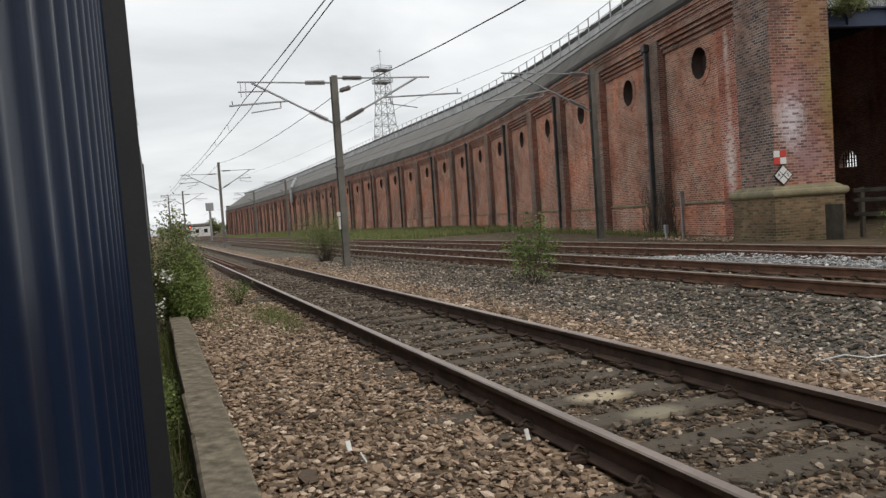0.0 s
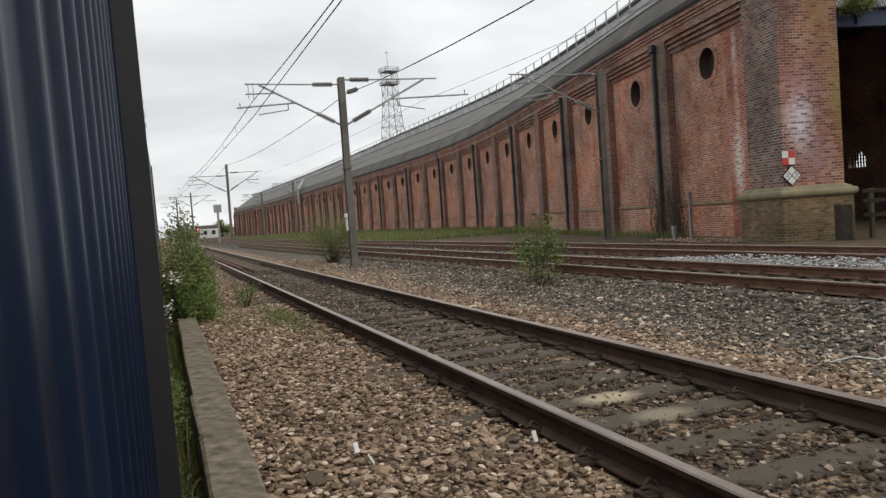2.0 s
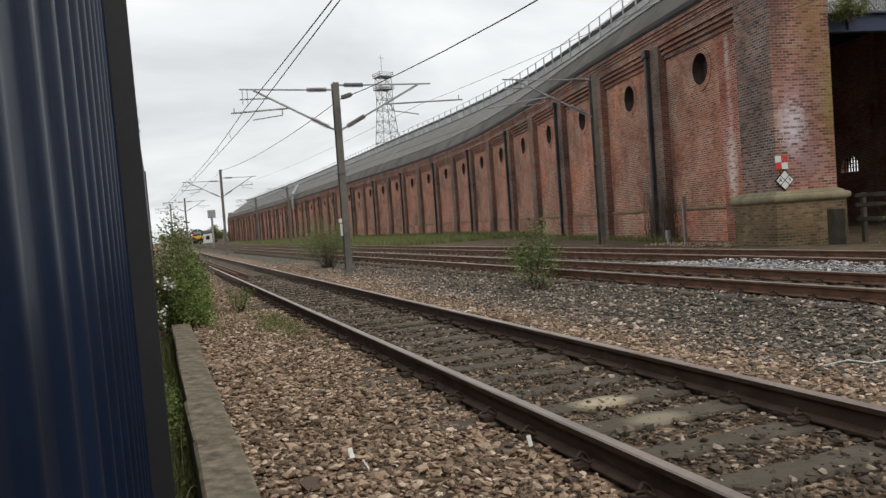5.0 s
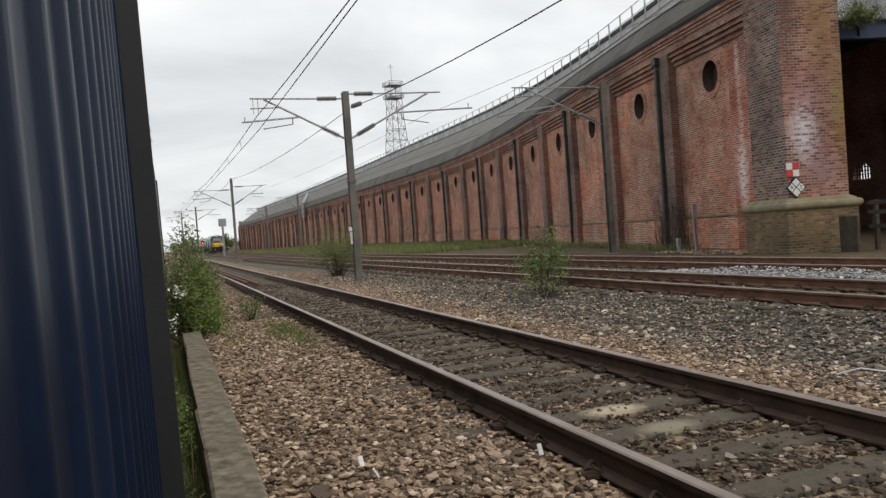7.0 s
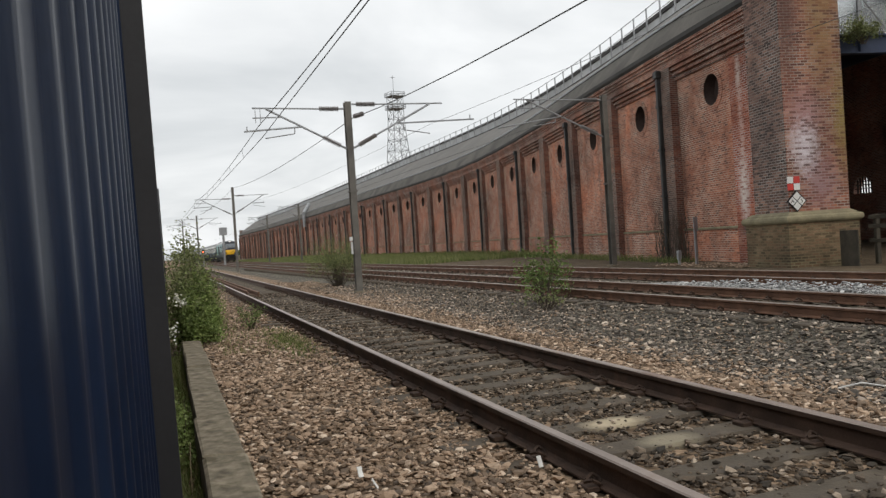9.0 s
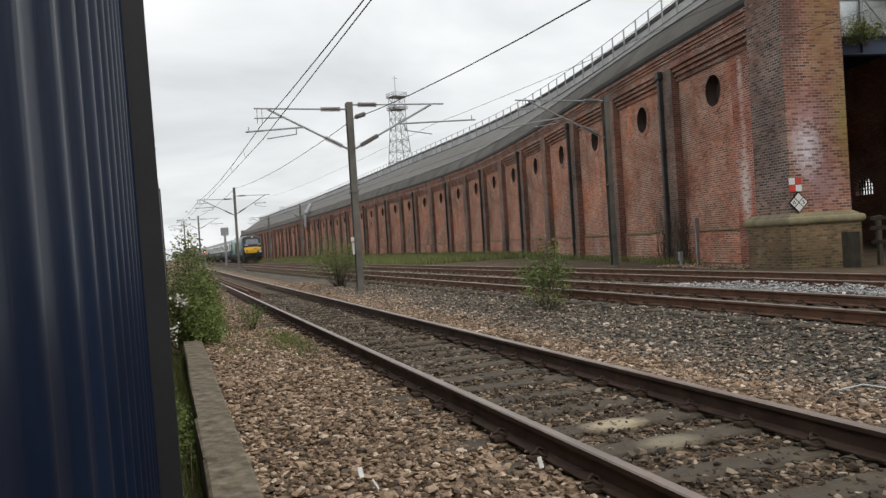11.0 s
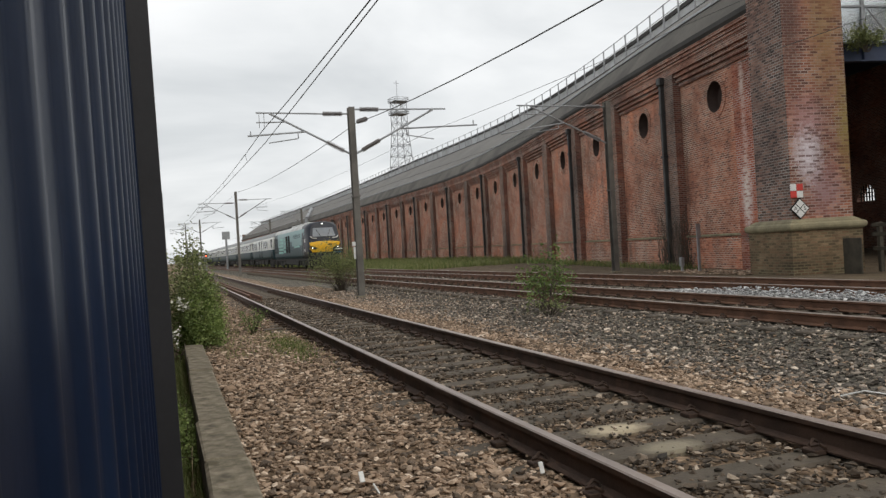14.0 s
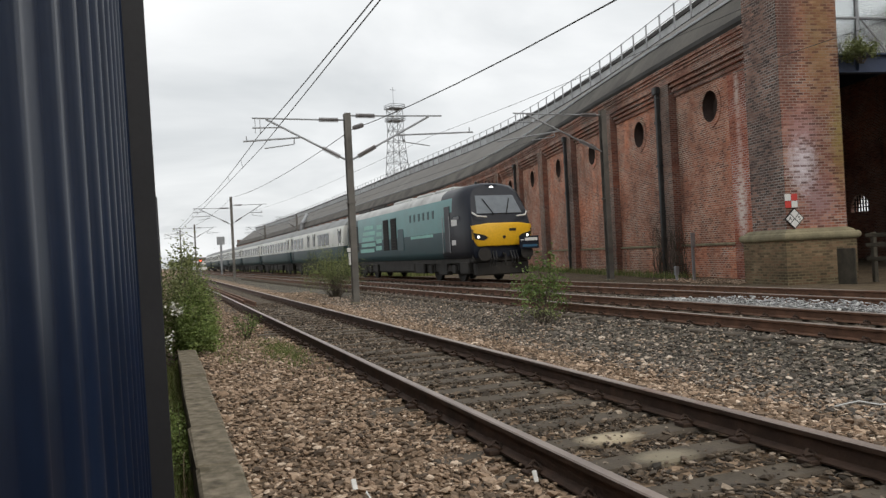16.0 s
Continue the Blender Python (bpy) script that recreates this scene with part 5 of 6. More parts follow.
def make_stones():
    on_rail = lambda x: (np.abs(x - NEAR_X) < 0.1) | (np.abs(x - NEAR_X - GAUGE) < 0.1)
    def bare(x, y):
        k = np.abs(((y - 3.574) / 0.5962 + 0.5) % 1 - 0.5) * 0.5962
        on_sleeper = (k < 0.125) & (x > 1.75) & (x < 3.95) & (np.random.default_rng(1).random(len(x)) < 0.6)
        return on_rail(x) | on_sleeper
    stones("ballast_shoulder", 1, 17000, (0.36, 2.0, 1.8, 14), 0.056, STONES_BROWN, "brown broken stone ballast beside the track", bare)
    stones("ballast_shoulder_far", 2, 9000, (0.36, 2.0, 12, 34), 0.052, STONES_BROWN, "brown broken stone ballast beside the track", bare)
    stones("ballast_in_track", 3, 16000, (2.15, 3.52, 1.4, 26), 0.05, STONES_DARK, "dark oily ballast between sleepers", bare, 0.006)
    stones("ballast_middle", 4, 13000, (3.65, 5.6, 2.0, 22), 0.05, STONES_BROWN, "tan stone ballast beside the rail", bare)
    stones("ballast_grey", 5, 22000, (5.0, 7.7, 3.5, 30), 0.055, STONES_GREY, "grey stone ballast between the lines")
    stones("ballast_scatter", 15, 4200, (4.9, 7.4, 3.5, 30), 0.05, STONES_BROWN, "brown stones strewn among the grey ballast")
    stones("ballast_main", 6, 12000, (7.85, 9.1, 6, 34), 0.05, STONES_DARK, "dark ballast in the main line", lambda x, y: (np.abs(x - 7.78) < 0.1) | (np.abs(x - 9.25) < 0.15))
    stones("ballast_six_foot", 7, 9000, (9.45, 11.0, 8, 40), 0.055, STONES_GREY, "grey ballast between the main lines")
    stones("pale_ballast", 8, 7000, (9.45, 11.15, 7.5, 15.5), 0.065, STONES_WHITE, "fresh pale ballast heaped between the lines", None, 0.0, lambda x, y: -0.17 + 0.24 * np.exp(-((x - 10.2) / 0.5) ** 2) * np.clip((16 - y) / 4, 0, 1) * np.random.default_rng(3).random(len(x)))
    stones("ballast_far_side", 9, 9000, (12.7, 15.5, 9, 40), 0.05, STONES_DARK, "dark ballast along the far line")
    stones("ballast_verge", 10, 7000, (4.3, 6.4, 19, 38), 0.055, STONES_BROWN, "pale tan ballast round the mast foot")
    stones("chips_on_sleepers", 11, 800, (2.15, 3.5, 1.5, 16), 0.026, STONES_DARK, "small stone chips lying on the sleepers", lambda x, y: on_rail(x), 0.0, lambda x, y: np.full(len(x), -0.172))
    stones("chips_beside_rail", 12, 900, (1.5, 2.0, 1.5, 12), 0.03, STONES_BROWN, "small stone chips lying on sleeper ends", None, 0.0, lambda x, y: np.full(len(x), -0.172))
    stones("rubble_by_wall", 13, 1100, (16.6, 18.2, 19.6, 24.5), 0.09, STONES_BROWN, "brick rubble and stones at the foot of the wall")
    bm = B()
    pts = [Vector((5.10, 4.95, -0.25)), Vector((5.22, 4.82, -0.20)), Vector((5.32, 4.70, -0.22)), Vector((5.48, 4.62, -0.20))]
    for a, b in zip(pts, pts[1:]):
        rod(bm, a, b, 0.007, 5)
    tagged(part("twig", bm, WHITE), "bleached dry twig lying on ballast", "twig")
    # litter in the ballast
    for x, y, z, rx, rz in ((0.951, 4.355, -0.12, 55, 5), (0.985, 4.16, -0.14, 60, 70), (1.878, 3.93, -0.10, 70, 10)):
        bm = B()
        box(bm, -0.015, 0.015, -0.032, 0.032, 0, 0.006, 0, 0.002)
        ob = part("litter", bm, WHITE)
        ob.matrix_basis = pose(x, y, z, rx, 0, rz)
        tagged(ob, "scrap of white litter lying on ballast", "litter", "scraps of litter")


# ---- the train ----
def sided_paint(name, col, rough=0.48, var=0.12, spec=0.5):
    return plain(name, col, rough, 0.0, var, 0.7, 14, 0.04, tuple(c * 0.7 + 0.008 for c in col), 0.6, 0.0, spec)


TEAL = sided_paint("teal_paint", (0.045, 0.215, 0.215), 0.32)
TEAL_DARK = sided_paint("deep_green_blue_paint", (0.012, 0.055, 0.068))
MINT = sided_paint("mint_paint", (0.22, 0.50, 0.44))
NAVY = sided_paint("dark_navy_paint", (0.012, 0.015, 0.024), 0.38, 0.12, 0.25)
YELLOW = sided_paint("warning_yellow_paint", (0.80, 0.45, 0.015), 0.4, 0.06)
CREAM = sided_paint("off_white_coach_paint", (0.66, 0.67, 0.63))
COACH_BLUE = sided_paint("blue_green_coach_paint", (0.018, 0.06, 0.072))
ROOF_GREY = plain("dusty_grey_roof", (0.26, 0.27, 0.27), 0.7, 0, 0.2, 0.8, 10, 0.1, (0.14, 0.14, 0.13), 0.55)
LOCO_ROOF = plain("pale_grey_roof", (0.50, 0.51, 0.50), 0.55, 0, 0.2, 0.8, 10, 0.1, (0.2, 0.2, 0.19), 0.55)
UNDER = plain("grimy_underframe", (0.030, 0.027, 0.024), 0.85, 0.1, 0.35, 2, 20, 0.2, (0.07, 0.055, 0.04))
DARK_GLASS = plain("dark_carriage_glass", (0.016, 0.019, 0.02), 0.15, 0.0, 0.2, 0.6, 5, 0.0, None, 0.6, 0.0, 0.2)
SCREEN = plain("windscreen_glass", (0.16, 0.18, 0.20), 0.08, 0.0, 0.1, 0.6, 5, 0.0)
LAMP = glow("lit_headlamp", (1.0, 0.97, 0.88), 2.2)
BOARD_BLUE = sided_paint("sky_blue_board", (0.03, 0.11, 0.20))

PROFILE = [(1.26, 0.92), (1.335, 1.20), (1.345, 2.0), (1.345, 2.75), (1.33, 3.04), (1.29, 3.30), (1.20, 3.50), (0.98, 3.68), (0.52, 3.79), (0.0, 3.82)]


def hull(sections, profile, bands, front=None):
    """Lofts a half profile, mirrored, along sections of (y, width factor, height factor, rake). bands(z, y): material index."""
    bm = B()
    rows = []
    for y, fw, fh, rake in sections:
        half = [(w * fw * (1 - 0.22 * rake * max(0.0, z - 2.2)), 0.92 + (z - 0.92) * fh) for w, z in profile]
        ring = [(w, z) for w, z in half] + [(-w, z) for w, z in half[-2::-1]]
        rows.append([bm.verts.new((w, y - rake * max(0.0, z - 2.3), z)) for w, z in ring])
    k = len(rows[0])
    for a, b in zip(rows, rows[1:]):
        for i in range(k - 1):
            f = bm.faces.new((a[i], a[i + 1], b[i + 1], b[i]))
            c = f.calc_center_median()
            f.material_index = bands(abs(c.x), c.y, c.z)
            f.smooth = True
        bm.faces.new((a[k - 1], a[0], b[0], b[k - 1])).material_index = bands(0, 0, 0.5)
    for end in (rows[0], rows[-1]):
        for i in range(k // 2):
            j = k - 1 - i
            if i + 1 < j - 1 or (i + 1 != j - 1 and i + 1 < j):
                f = bm.faces.new((end[i], end[i + 1], end[j - 1], end[j]))
            else:
                f = bm.faces.new((end[i], end[i + 1], end[j]))
            c = f.calc_center_median()
            f.material_index = bands(0.0, c.y, c.z)
    bmesh.ops.recalc_face_normals(bm, faces=bm.faces[:])
    return bm


def bogie(parent, y, base, r=0.5):
    bm = B()
    for sx in (-1, 1):
        box(bm, sx * 1.0 - 0.09, sx * 1.0 + 0.09, y - base / 2 - 0.75, y + base / 2 + 0.75, 0.38, 0.92, 0, 0.03)
        box(bm, sx * 1.0 - 0.14, sx * 1.0 + 0.14, y - 0.5, y + 0.5, 0.26, 0.92, 0, 0.04)
        for d in (-base / 2, base / 2):
            box(bm, sx * 1.06 - 0.13, sx * 1.06 + 0.13, y + d - 0.2, y + d + 0.2, 0.32, 0.7, 0, 0.04)
            for e in (-0.38, 0.38):
                rod(bm, (sx * 1.05, y + d + e, 0.42), (sx * 1.05, y + d + e, 0.78), 0.09, 8)
    b = part("bogie", bm, UNDER, parent, "grimy black bogie frame")
    for d in (-base / 2, base / 2):
        bm = B()
        for sx in (-1, 1):
            rod(bm, (sx * 0.69, y + d, r), (sx * 0.82, y + d, r), r, 20)
        rod(bm, (-0.7, y + d, r), (0.7, y + d, r), 0.09, 8)
        part("wheelset", bm, UNDER, b, "dark steel wheels on their axle")


def make_loco():
    e = empty("diesel_locomotive", pose(0, 0, 0), "teal and navy diesel locomotive with yellow front, headlamps lit", "locomotive")

    def bands(x, y, z):
        if z > 3.3 and y < 7.2:
            return 4
        if y > 7.0 + (z - 1.0) * 0.55 or z > 3.3:
            return 1
        if z < 1.25:
            return 3
        return 2 if y < -6.8 or z < 1.7 else 0

    sec = [(-10.0, 0.88, 0.94, 0.45), (-9.4, 0.99, 0.98, 0.2), (-8.6, 1, 1, 0), (-6.8, 1, 1, 0), (-3, 1, 1, 0), (0, 1, 1, 0), (3.2, 1, 1, 0), (5.5, 1, 1, 0), (7.0, 1, 1, 0), (7.6, 1, 1, 0), (8.3, 1, 1, 0), (8.9, 1.0, 1.0, 0.05), (9.4, 0.985, 0.99, 0.28), (9.8, 0.955, 0.975, 0.5), (10.0, 0.90, 0.965, 0.62)]
    body = part("body", hull(sec, PROFILE, bands), [TEAL, NAVY, TEAL_DARK, TEAL_DARK, LOCO_ROOF], e, "teal body with dark navy cab")
    # front: yellow panel, bumper, screen, lamps
    bm = B()
    xs = [-1.22 + 2.44 * i / 12 for i in range(13)]
    grid = []
    for x in xs:
        a = abs(x)
        lo = 1.34 + max(0, a - 1.05) * 1.5
        hi = 2.20 - max(0, a - 0.6) * 0.12
        grid.append([bm.verts.new((x, 10.14 - 0.10 * x * x - (0.02 if z in (lo, hi) else 0), z)) for z in (lo, lo + 0.04, 1.75, 1.82, hi - 0.04, hi)])
    for a, b in zip(grid, grid[1:]):
        for k in range(5):
            bm.faces.new((a[k], b[k], b[k + 1], a[k + 1])).smooth = True
    rim = [g[0] for g in grid] + grid[-1][1:] + [g[5] for g in grid[-2::-1]] + grid[0][4:0:-1]
    back = [bm.verts.new((v.co.x, v.co.y - 0.35, v.co.z)) for v in rim]
    for k in range(len(rim)):
        k2 = (k + 1) % len(rim)
        bm.faces.new((rim[k], rim[k2], back[k2], back[k]))
    bmesh.ops.recalc_face_normals(bm, faces=bm.faces[:])
    yp = part("front_panel", bm, YELLOW, e, "bright yellow warning panel")
    for s in (-1, 1):
        bm = B()
        q = [(0.62, 1.66), (0.80, 1.56), (1.14, 1.62), (1.18, 1.86), (0.78, 1.76)]
        a = [bm.verts.new((s * x, 10.16 - 0.10 * x * x, z)) for x, z in q]
        b = [bm.verts.new((s * x, 10.05 - 0.10 * x * x, z)) for x, z in q]
        bm.faces.new(a)
        for i in range(5):
            j = (i + 1) % 5
            bm.faces.new((a[i], a[j], b[j], b[i]))
        bmesh.ops.recalc_face_normals(bm, faces=bm.faces[:])
        h = part("lamp_cluster", bm, BLACK, yp, "black headlamp cluster")
        bm = B()
        rod(bm, (s * 1.0, 10.0, 1.70), (s * 1.0, 10.085, 1.70), 0.045, 14)
        part("headlamp", bm, LAMP, e, "lit round headlamp")
    bm = B()
    box(bm, -0.52, -0.14, 10.09, 10.135, 1.88, 1.98)
    part("number_bar", bm, BLACK, yp, "black bars of a painted number")
    bm = B()
    rod(bm, (0, 10.1, 1.66), (0, 10.17, 1.66), 0.06, 10)
    part("horn_cover", bm, BLACK, yp)
    bm = B()

    def nose_y(z):
        return 9.99 - 0.62 * max(0, z - 2.3)
    q = [(-0.92, 2.58), (0.92, 2.58), (0.78, 3.28), (-0.78, 3.28)]
    ring = [bm.verts.new((x, nose_y(z) + 0.03, z)) for x, z in q]
    bm.faces.new(ring)
    back = [bm.verts.new((x * 1.05, nose_y(z) - 0.06, z + (0.04 if z > 3 else -0.04))) for x, z in q]
    for i in range(4):
        bm.faces.new((ring[i], ring[(i + 1) % 4], back[(i + 1) % 4], back[i]))
    bmesh.ops.recalc_face_normals(bm, faces=bm.faces[:])
    ws = part("windscreen", bm, SCREEN, e, "sloping grey windscreen")
    for s in (-1, 1):
        bm = B()
        rod(bm, (s * 0.25, nose_y(2.55) + 0.08, 2.52), (s * 0.55, nose_y(3.15) + 0.07, 3.15), 0.018, 5)
        part("wiper", bm, BLACK, ws)
        bm = B()
        rod(bm, (s * 1.13, nose_y(2.62) + 0.05, 2.62), (s * 0.98, nose_y(2.5) + 0.14, 2.48), 0.028, 6)
        rod(bm, (s * 0.98, nose_y(2.5) + 0.14, 2.48), (s * 0.62, nose_y(2.45) + 0.14, 2.44), 0.028, 6)
        part("handrail", bm, WHITE, e, "pale handrail")
    bm = B()
    box(bm, -0.26, 0.26, 9.02, 9.16, 3.38, 3.74, 0, 0.04)
    lb = part("lamp_box", bm, NAVY, e)
    bm = B()
    rod(bm, (0, 9.15, 3.56), (0, 9.19, 3.56), 0.11, 14)
    part("headlamp", bm, LAMP, e, "lit round headlamp above the windscreen")
    # buffer beam, buffers, coupling, plough
    bm = B()
    box(bm, -1.2, 1.2, 9.55, 9.95, 0.75, 1.34, 0, 0.05)
    box(bm, -1.1, 1.1, 9.6, 9.9, 0.25, 0.75, 0, 0.05)
    part("buffer_beam", bm, UNDER, e)
    for s in (-1, 1):
        bm = B()
        rod(bm, (s * 0.87, 9.9, 1.05), (s * 0.87, 10.22, 1.05), 0.11, 10)
        rod(bm, (s * 0.87, 10.22, 1.05), (s * 0.87, 10.28, 1.05), 0.25, 16)
        part("buffer", bm, UNDER, e, "round black buffer")
        for k in (0, 1, 2):
            bm = B()
            rod(bm, (s * (0.3 + 0.12 * k), 9.98, 1.15), (s * (0.32 + 0.12 * k), 10.12, 0.85), 0.025, 6)
            rod(bm, (s * (0.32 + 0.12 * k), 10.12, 0.85), (s * (0.36 + 0.12 * k), 10.0, 0.6), 0.025, 6)
            part("brake_hose", bm, PIPE_DARK, e)
    bm = B()
    rod(bm, (0, 9.95, 1.05), (0, 10.2, 1.0), 0.05, 8)
    rod(bm, (0, 10.2, 1.0), (0, 10.2, 0.6), 0.04, 8)
    part("coupling", bm, UNDER, e, "black screw coupling")
    # headboard over the offside buffer, lettering shown as bars
    hb = part("headboard", (lambda b_: (box(b_, -1.32, -0.52, 10.34, 10.38, 1.18, 1.66, 0, 0.01), b_)[1])(B()), NAVY, e, "small dark blue headboard with white and sky blue bars")
    for (x0, x1, z0, z1, mt) in ((-1.26, -0.74, 1.48, 1.59, WHITE), (-0.70, -0.56, 1.50, 1.53, WHITE), (-1.24, -0.64, 1.25, 1.34, BOARD_BLUE)):
        bm = B()
        box(bm, x0, x1, 10.382, 10.39, z0, z1)
        part("bar", bm, mt, hb)
    # side details, the same on both flanks
    for s in (-1, 1):
        def flank(name, y0, y1, z0, z1, mat, proud=0.012, label="", bev=0.0):
            b_ = B()
            xa, xb = sorted((s * 1.33, s * (1.346 + proud)))
            box(b_, xa, xb, y0, y1, z0, z1, 0, bev)
            return part(name, b_, mat, body, label)
        flank("grille", -9.1, -6.7, 1.5, 2.95, UNDER, 0.01, "dark radiator grille")
        for i in range(12):
            flank("slat", -9.05, -6.75, 1.56 + i * 0.115, 1.60 + i * 0.115, TEAL_DARK, 0.03)
        for y0, y1 in ((-1.5, -0.55), (-0.15, 0.8)):
            g = flank("louvre", y0, y1, 1.45, 2.98, BLACK, 0.012, "tall dark louvre")
            for i in range(10):
                flank("slat", y0 + 0.04, y1 - 0.04, 1.52 + i * 0.145, 1.555 + i * 0.145, UNDER, 0.03)
        flank("hatch", 1.0, 1.9, 1.4, 2.4, TEAL_DARK, 0.012)
        # pale angular livery patch
        for i in range(5):
            flank("livery_stripe", -6.3 + 0.25 * i, -3.4 + 0.3 * (i % 2), 1.42 + 0.31 * i, 1.62 + 0.31 * i, MINT, 0.006)
        for i in range(4):
            flank("livery_stripe", -3.0 + 0.1 * i, -1.9 + 0.05 * i, 1.5 + 0.36 * i, 1.72 + 0.36 * i, MINT, 0.006)
        for i in range(6):
            flank("livery_stripe", 2.9 + 0.62 * i, 3.12 + 0.62 * i, 2.62, 2.95, TEAL_DARK, 0.006)
        flank("lettering_bar", 3.0, 6.0, 1.86, 1.98, MINT, 0.006)
        flank("lettering_bar", 8.2, 8.8, 2.2, 2.45, WHITE, 0.006)
        flank("lettering_bar", 8.2, 8.6, 1.45, 1.65, WHITE, 0.006)
        flank("door", 7.45, 8.05, 1.2, 3.0, NAVY, 0.012, "navy cab door", 0.005)
        for y in (7.36, 8.14):
            bm = B()
            rod(bm, (s * 1.41, y, 1.15), (s * 1.41, y, 2.6), 0.018, 6)
            part("handrail", bm, GALV, e, "pale handrail")
        bm = B()
        vq = [(8.35, 2.45), (9.05, 2.42), (8.75, 3.1), (8.45, 3.1)]
        f1 = [bm.verts.new((s * (1.36 - max(0, z - 2.75) * 0.35), y, z)) for y, z in vq]
        bm.faces.new(f1)
        part("cab_window", bm, DARK_GLASS, e, "dark cab side window")
        for y in (-4.05, 7.15):
            for z in (0.4, 0.7, 1.0):
                bm = B()
                box(bm, s * 1.2 - 0.12, s * 1.2 + 0.12, y, y + 0.3, z, z + 0.03)
                part("step", bm, UNDER, e)
    bm = B()
    box(bm, -1.2, 1.2, -3.1, 2.9, 0.35, 1.0, 0, 0.08)
    part("fuel_tank", bm, UNDER, e, "grimy fuel tank between the bogies")
    bm = B()
    box(bm, -1.22, 1.22, -9.6, 9.6, 0.74, 0.95)
    box(bm, -0.6, 0.6, -9.4, 9.4, 0.3, 0.76)
    part("underframe", bm, UNDER, e)
    for y0, y1 in ((-9.5, -8.7), (-4.2, -3.3), (3.1, 4.3), (8.6, 9.5)):
        for s in (-1, 1):
            bm = B()
            xa, xb = sorted((s * 0.8, s * 1.24))
            box(bm, xa, xb, y0, y1, 0.32, 0.8, 0, 0.04)
            part("equipment_box", bm, UNDER, e)
    for y0, y1, mt in ((-8.8, -6.4, UNDER), (-5.5, -3.2, UNDER), (-1.5, 1.3, LOCO_ROOF), (2.2, 4.3, LOCO_ROOF), (4.7, 6.9, LOCO_ROOF)):
        bm = B()
        box(bm, -0.72, 0.72, y0, y1, 3.66, 3.88, 0, 0.06)
        part("roof_hatch", bm, mt, e, "roof hatch")
    bm = B()
    rod(bm, (0.2, -2.4, 3.7), (0.2, -2.4, 4.0), 0.25, 10)
    part("exhaust", bm, UNDER, e, "sooty exhaust stack")
    for x in (-0.45, -0.3, -0.15, 0.0, 0.15, 0.3, 0.45):
        bm = B()
        rod(bm, (x, 8.7, 3.78), (x, 8.7, 3.92), 0.02, 5)
        part("aerial_stud", bm, UNDER, e)
    bogie(e, -6.4, 2.8, 0.55)
    bogie(e, 6.4, 2.8, 0.55)
    return e


COACH = [(1.28, 1.0), (1.36, 1.3), (1.38, 1.95), (1.37, 2.6), (1.33, 2.95), (1.22, 3.22), (1.02, 3.46), (0.74, 3.66), (0.4, 3.78), (0.0, 3.82)]


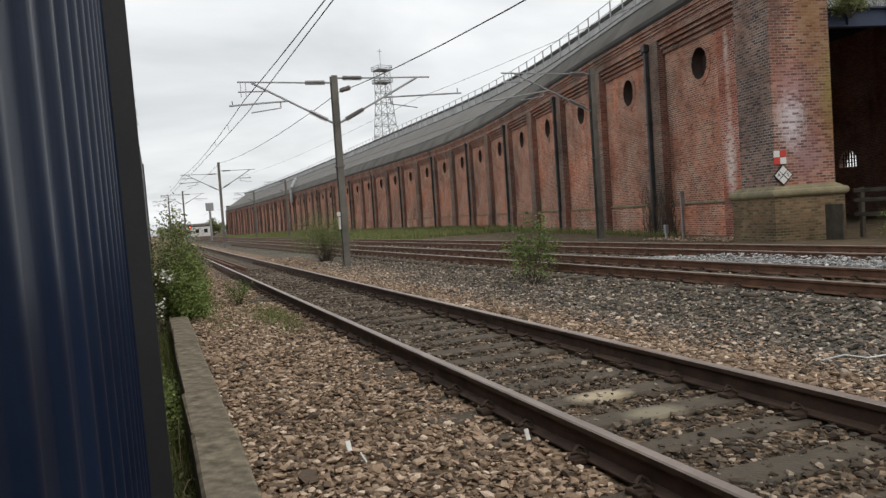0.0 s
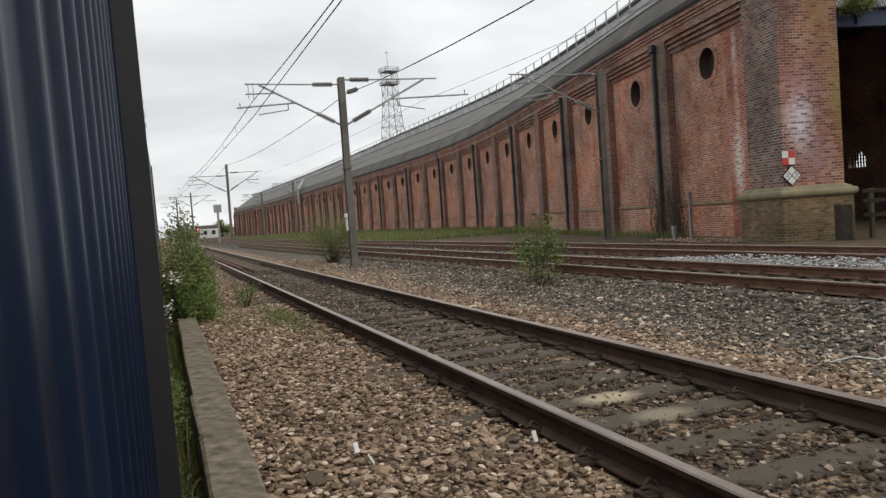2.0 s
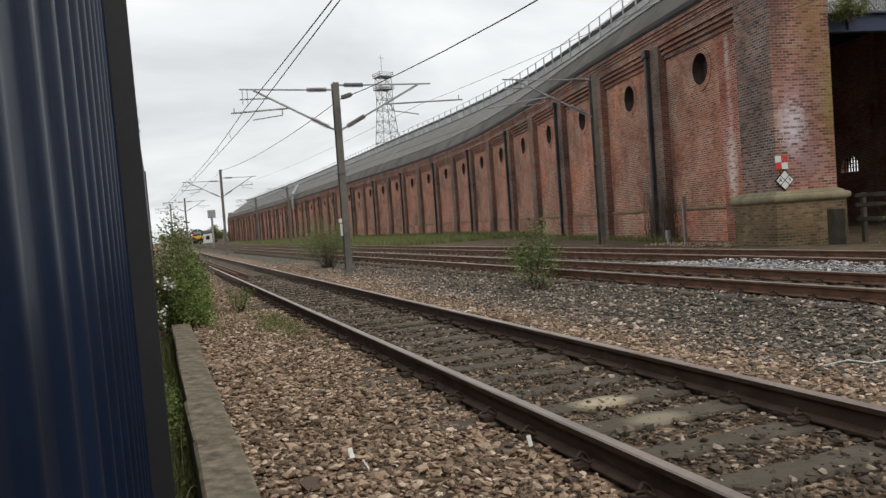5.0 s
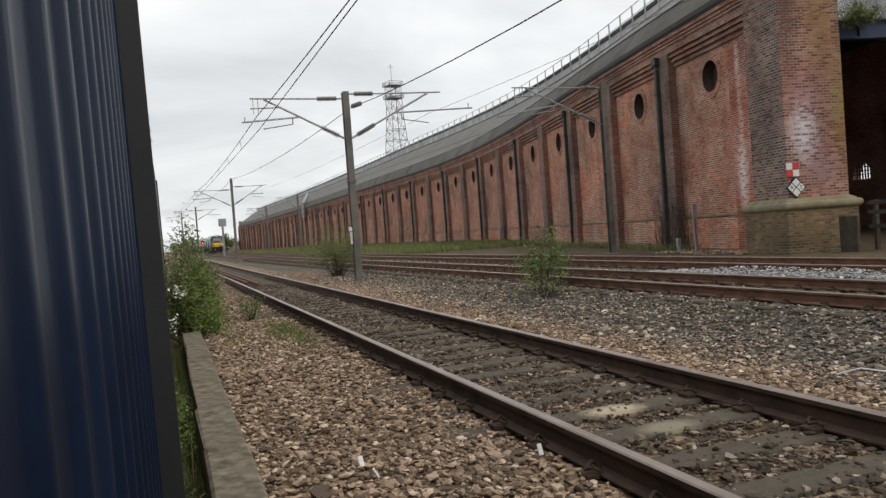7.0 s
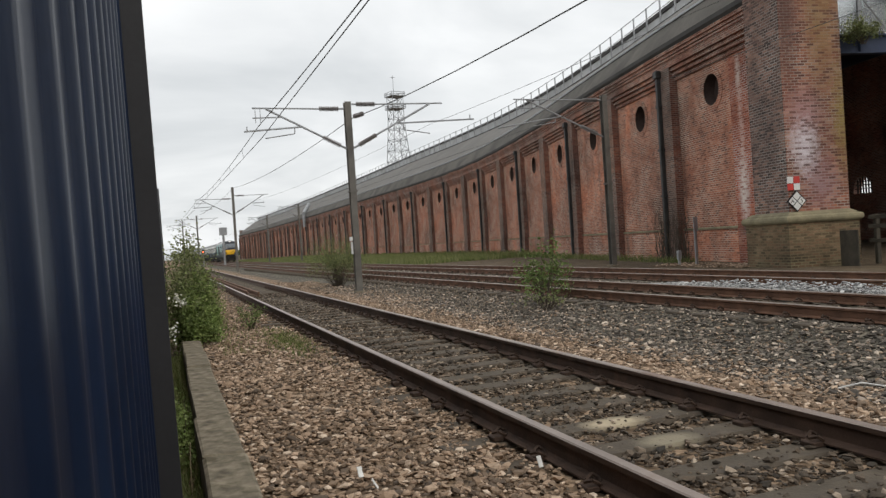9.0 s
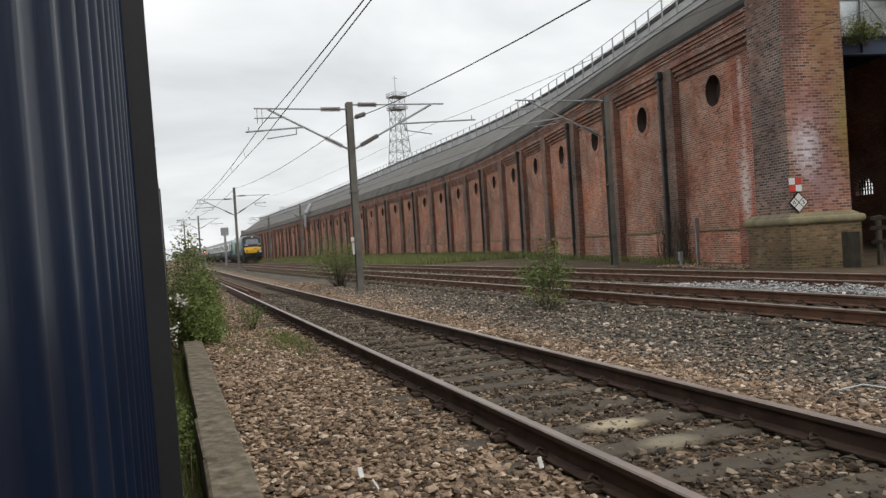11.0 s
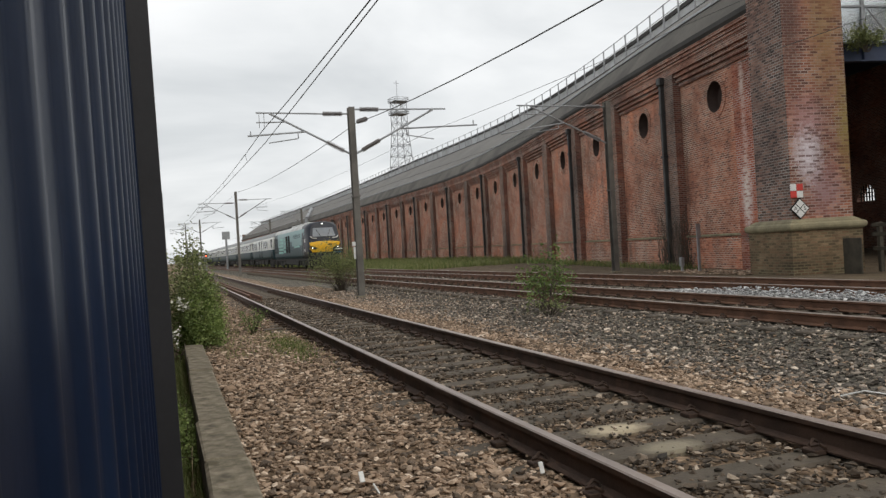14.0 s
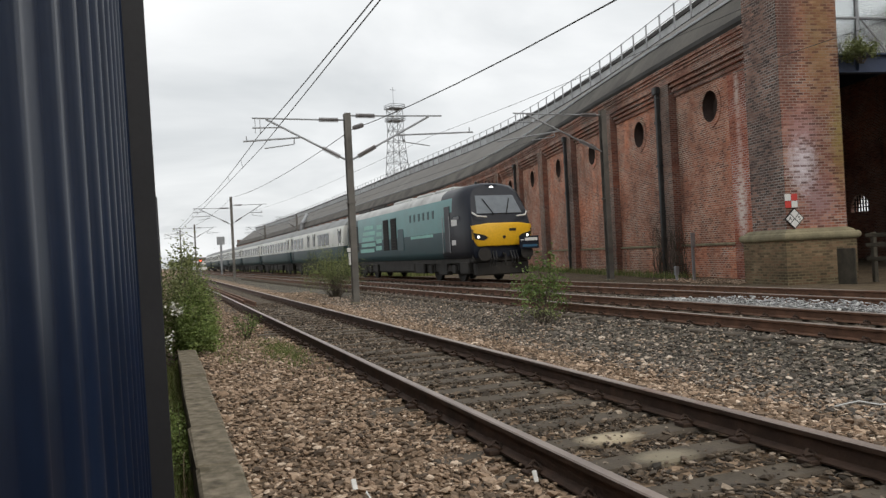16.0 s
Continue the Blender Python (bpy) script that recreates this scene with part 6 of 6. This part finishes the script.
def make_coach(brake):
    e = empty("passenger_coach", pose(0, 0, 0), "off-white over blue-green passenger coach with grey roof" if not brake else "off-white over blue-green brake coach with few windows", "coach", "coaches of the train")

    def bands(x, y, z):
        return 2 if z > 3.15 or x < 0.01 and z > 3.1 else (0 if z > 1.95 else 1)
    sec = [(-9.85, 0.97, 1, 0), (-9.7, 1, 1, 0), (-5, 1, 1, 0), (0, 1, 1, 0), (5, 1, 1, 0), (9.7, 1, 1, 0), (9.85, 0.97, 1, 0)]
    body = part("body", hull(sec, COACH, bands), [CREAM, COACH_BLUE, ROOF_GREY], e)
    wm = B()
    box(wm, -0.012, 0.012, -0.55, 0.55, 2.12, 2.92, 0, 0.01)
    first = None
    ys = (-7.6, -6.0, -4.4, 2.6, 3.9, 5.2) if brake else (-7.2, -5.4, -3.6, -1.8, 0.0, 1.8, 3.6, 5.4, 7.2)
    for s in (-1, 1):
        for y in ys:
            m = pose(s * 1.374, y, 0, 0, 0, 0)
            if first is None:
                first = part("window", wm, DARK_GLASS, body, "dark carriage window")
                first.matrix_basis = m
            else:
                twin(first, m)
        for y in (-9.0, 9.0) + ((-1.6, 0.6) if brake else ()):
            bm = B()
            xa, xb = sorted((s * 1.34, s * 1.392))
            box(bm, xa, xb, y - 0.36, y - 0.34, 1.15, 3.05)
            box(bm, xa, xb, y + 0.34, y + 0.36, 1.15, 3.05)
            d = part("door", bm, UNDER, body, "door edges")
            bm = B()
            box(bm, xa, xb, y - 0.22, y + 0.22, 2.15, 2.9)
            part("door_window", bm, DARK_GLASS, d)
    for y in (-10.05, 10.05):
        bm = B()
        box(bm, -0.75, 0.75, y - 0.22, y + 0.22, 1.05, 3.35, 0, 0.08)
        part("gangway", bm, UNDER, e, "black gangway bellows")
    bm = B()
    box(bm, -1.15, 1.15, -9.6, 9.6, 0.86, 1.02)
    for y0, y1 in ((-3.6, -2.0), (-1.2, 0.4), (1.2, 2.6), (3.0, 3.8)):
        box(bm, -1.2, 1.2, y0, y1, 0.4, 0.9, 0, 0.05)
    part("underframe", bm, UNDER, e, "dark underframe boxes")
    for i in range(8):
        bm = B()
        box(bm, -0.16, 0.16, -8.4 + i * 2.4, -8.0 + i * 2.4, 3.76, 3.92, 0, 0.04)
        part("roof_vent", bm, ROOF_GREY, e)
    bogie(e, -7.1, 2.6, 0.46)
    bogie(e, 7.1, 2.6, 0.46)
    return e


make_wall()
make_pier()
make_fence()
make_masts()
make_wires()
make_signs()
make_wall_foot()
make_hall()
make_far()
make_growth()
make_stones()
make_tracks()
LOCO = make_loco()
COACHES = [make_coach(True), make_coach(False)]
for _ in range(5):
    COACHES.append(copy_thing(COACHES[1], pose(0, 0, 0)))


# ---- what moves: the train, on the far line ----
def train_pose(dist):
    """Pose of a vehicle whose middle lies dist metres up the line, measured along the plan's main line."""
    x, y, th = at_s(MAIN, dist)
    return pose(x + TRAIN_OFF * math.cos(th), y - TRAIN_OFF * math.sin(th), RAIL_Z, 0, 0, 180 - math.degrees(th))


def nose_at(t):
    u = 16.0 - t
    return 48.2 + 26.55 + 17.5 * u - 0.09 * u * u


def motions():
    times = [0.5 * i for i in range(33)]
    for ob, back in [(LOCO, 10.25)] + [(c, 20.5 + 10.2 + 20.3 * i) for i, c in enumerate(COACHES)]:
        walk(ob, [(t, train_pose(nose_at(t) + back)) for t in times])


motions()
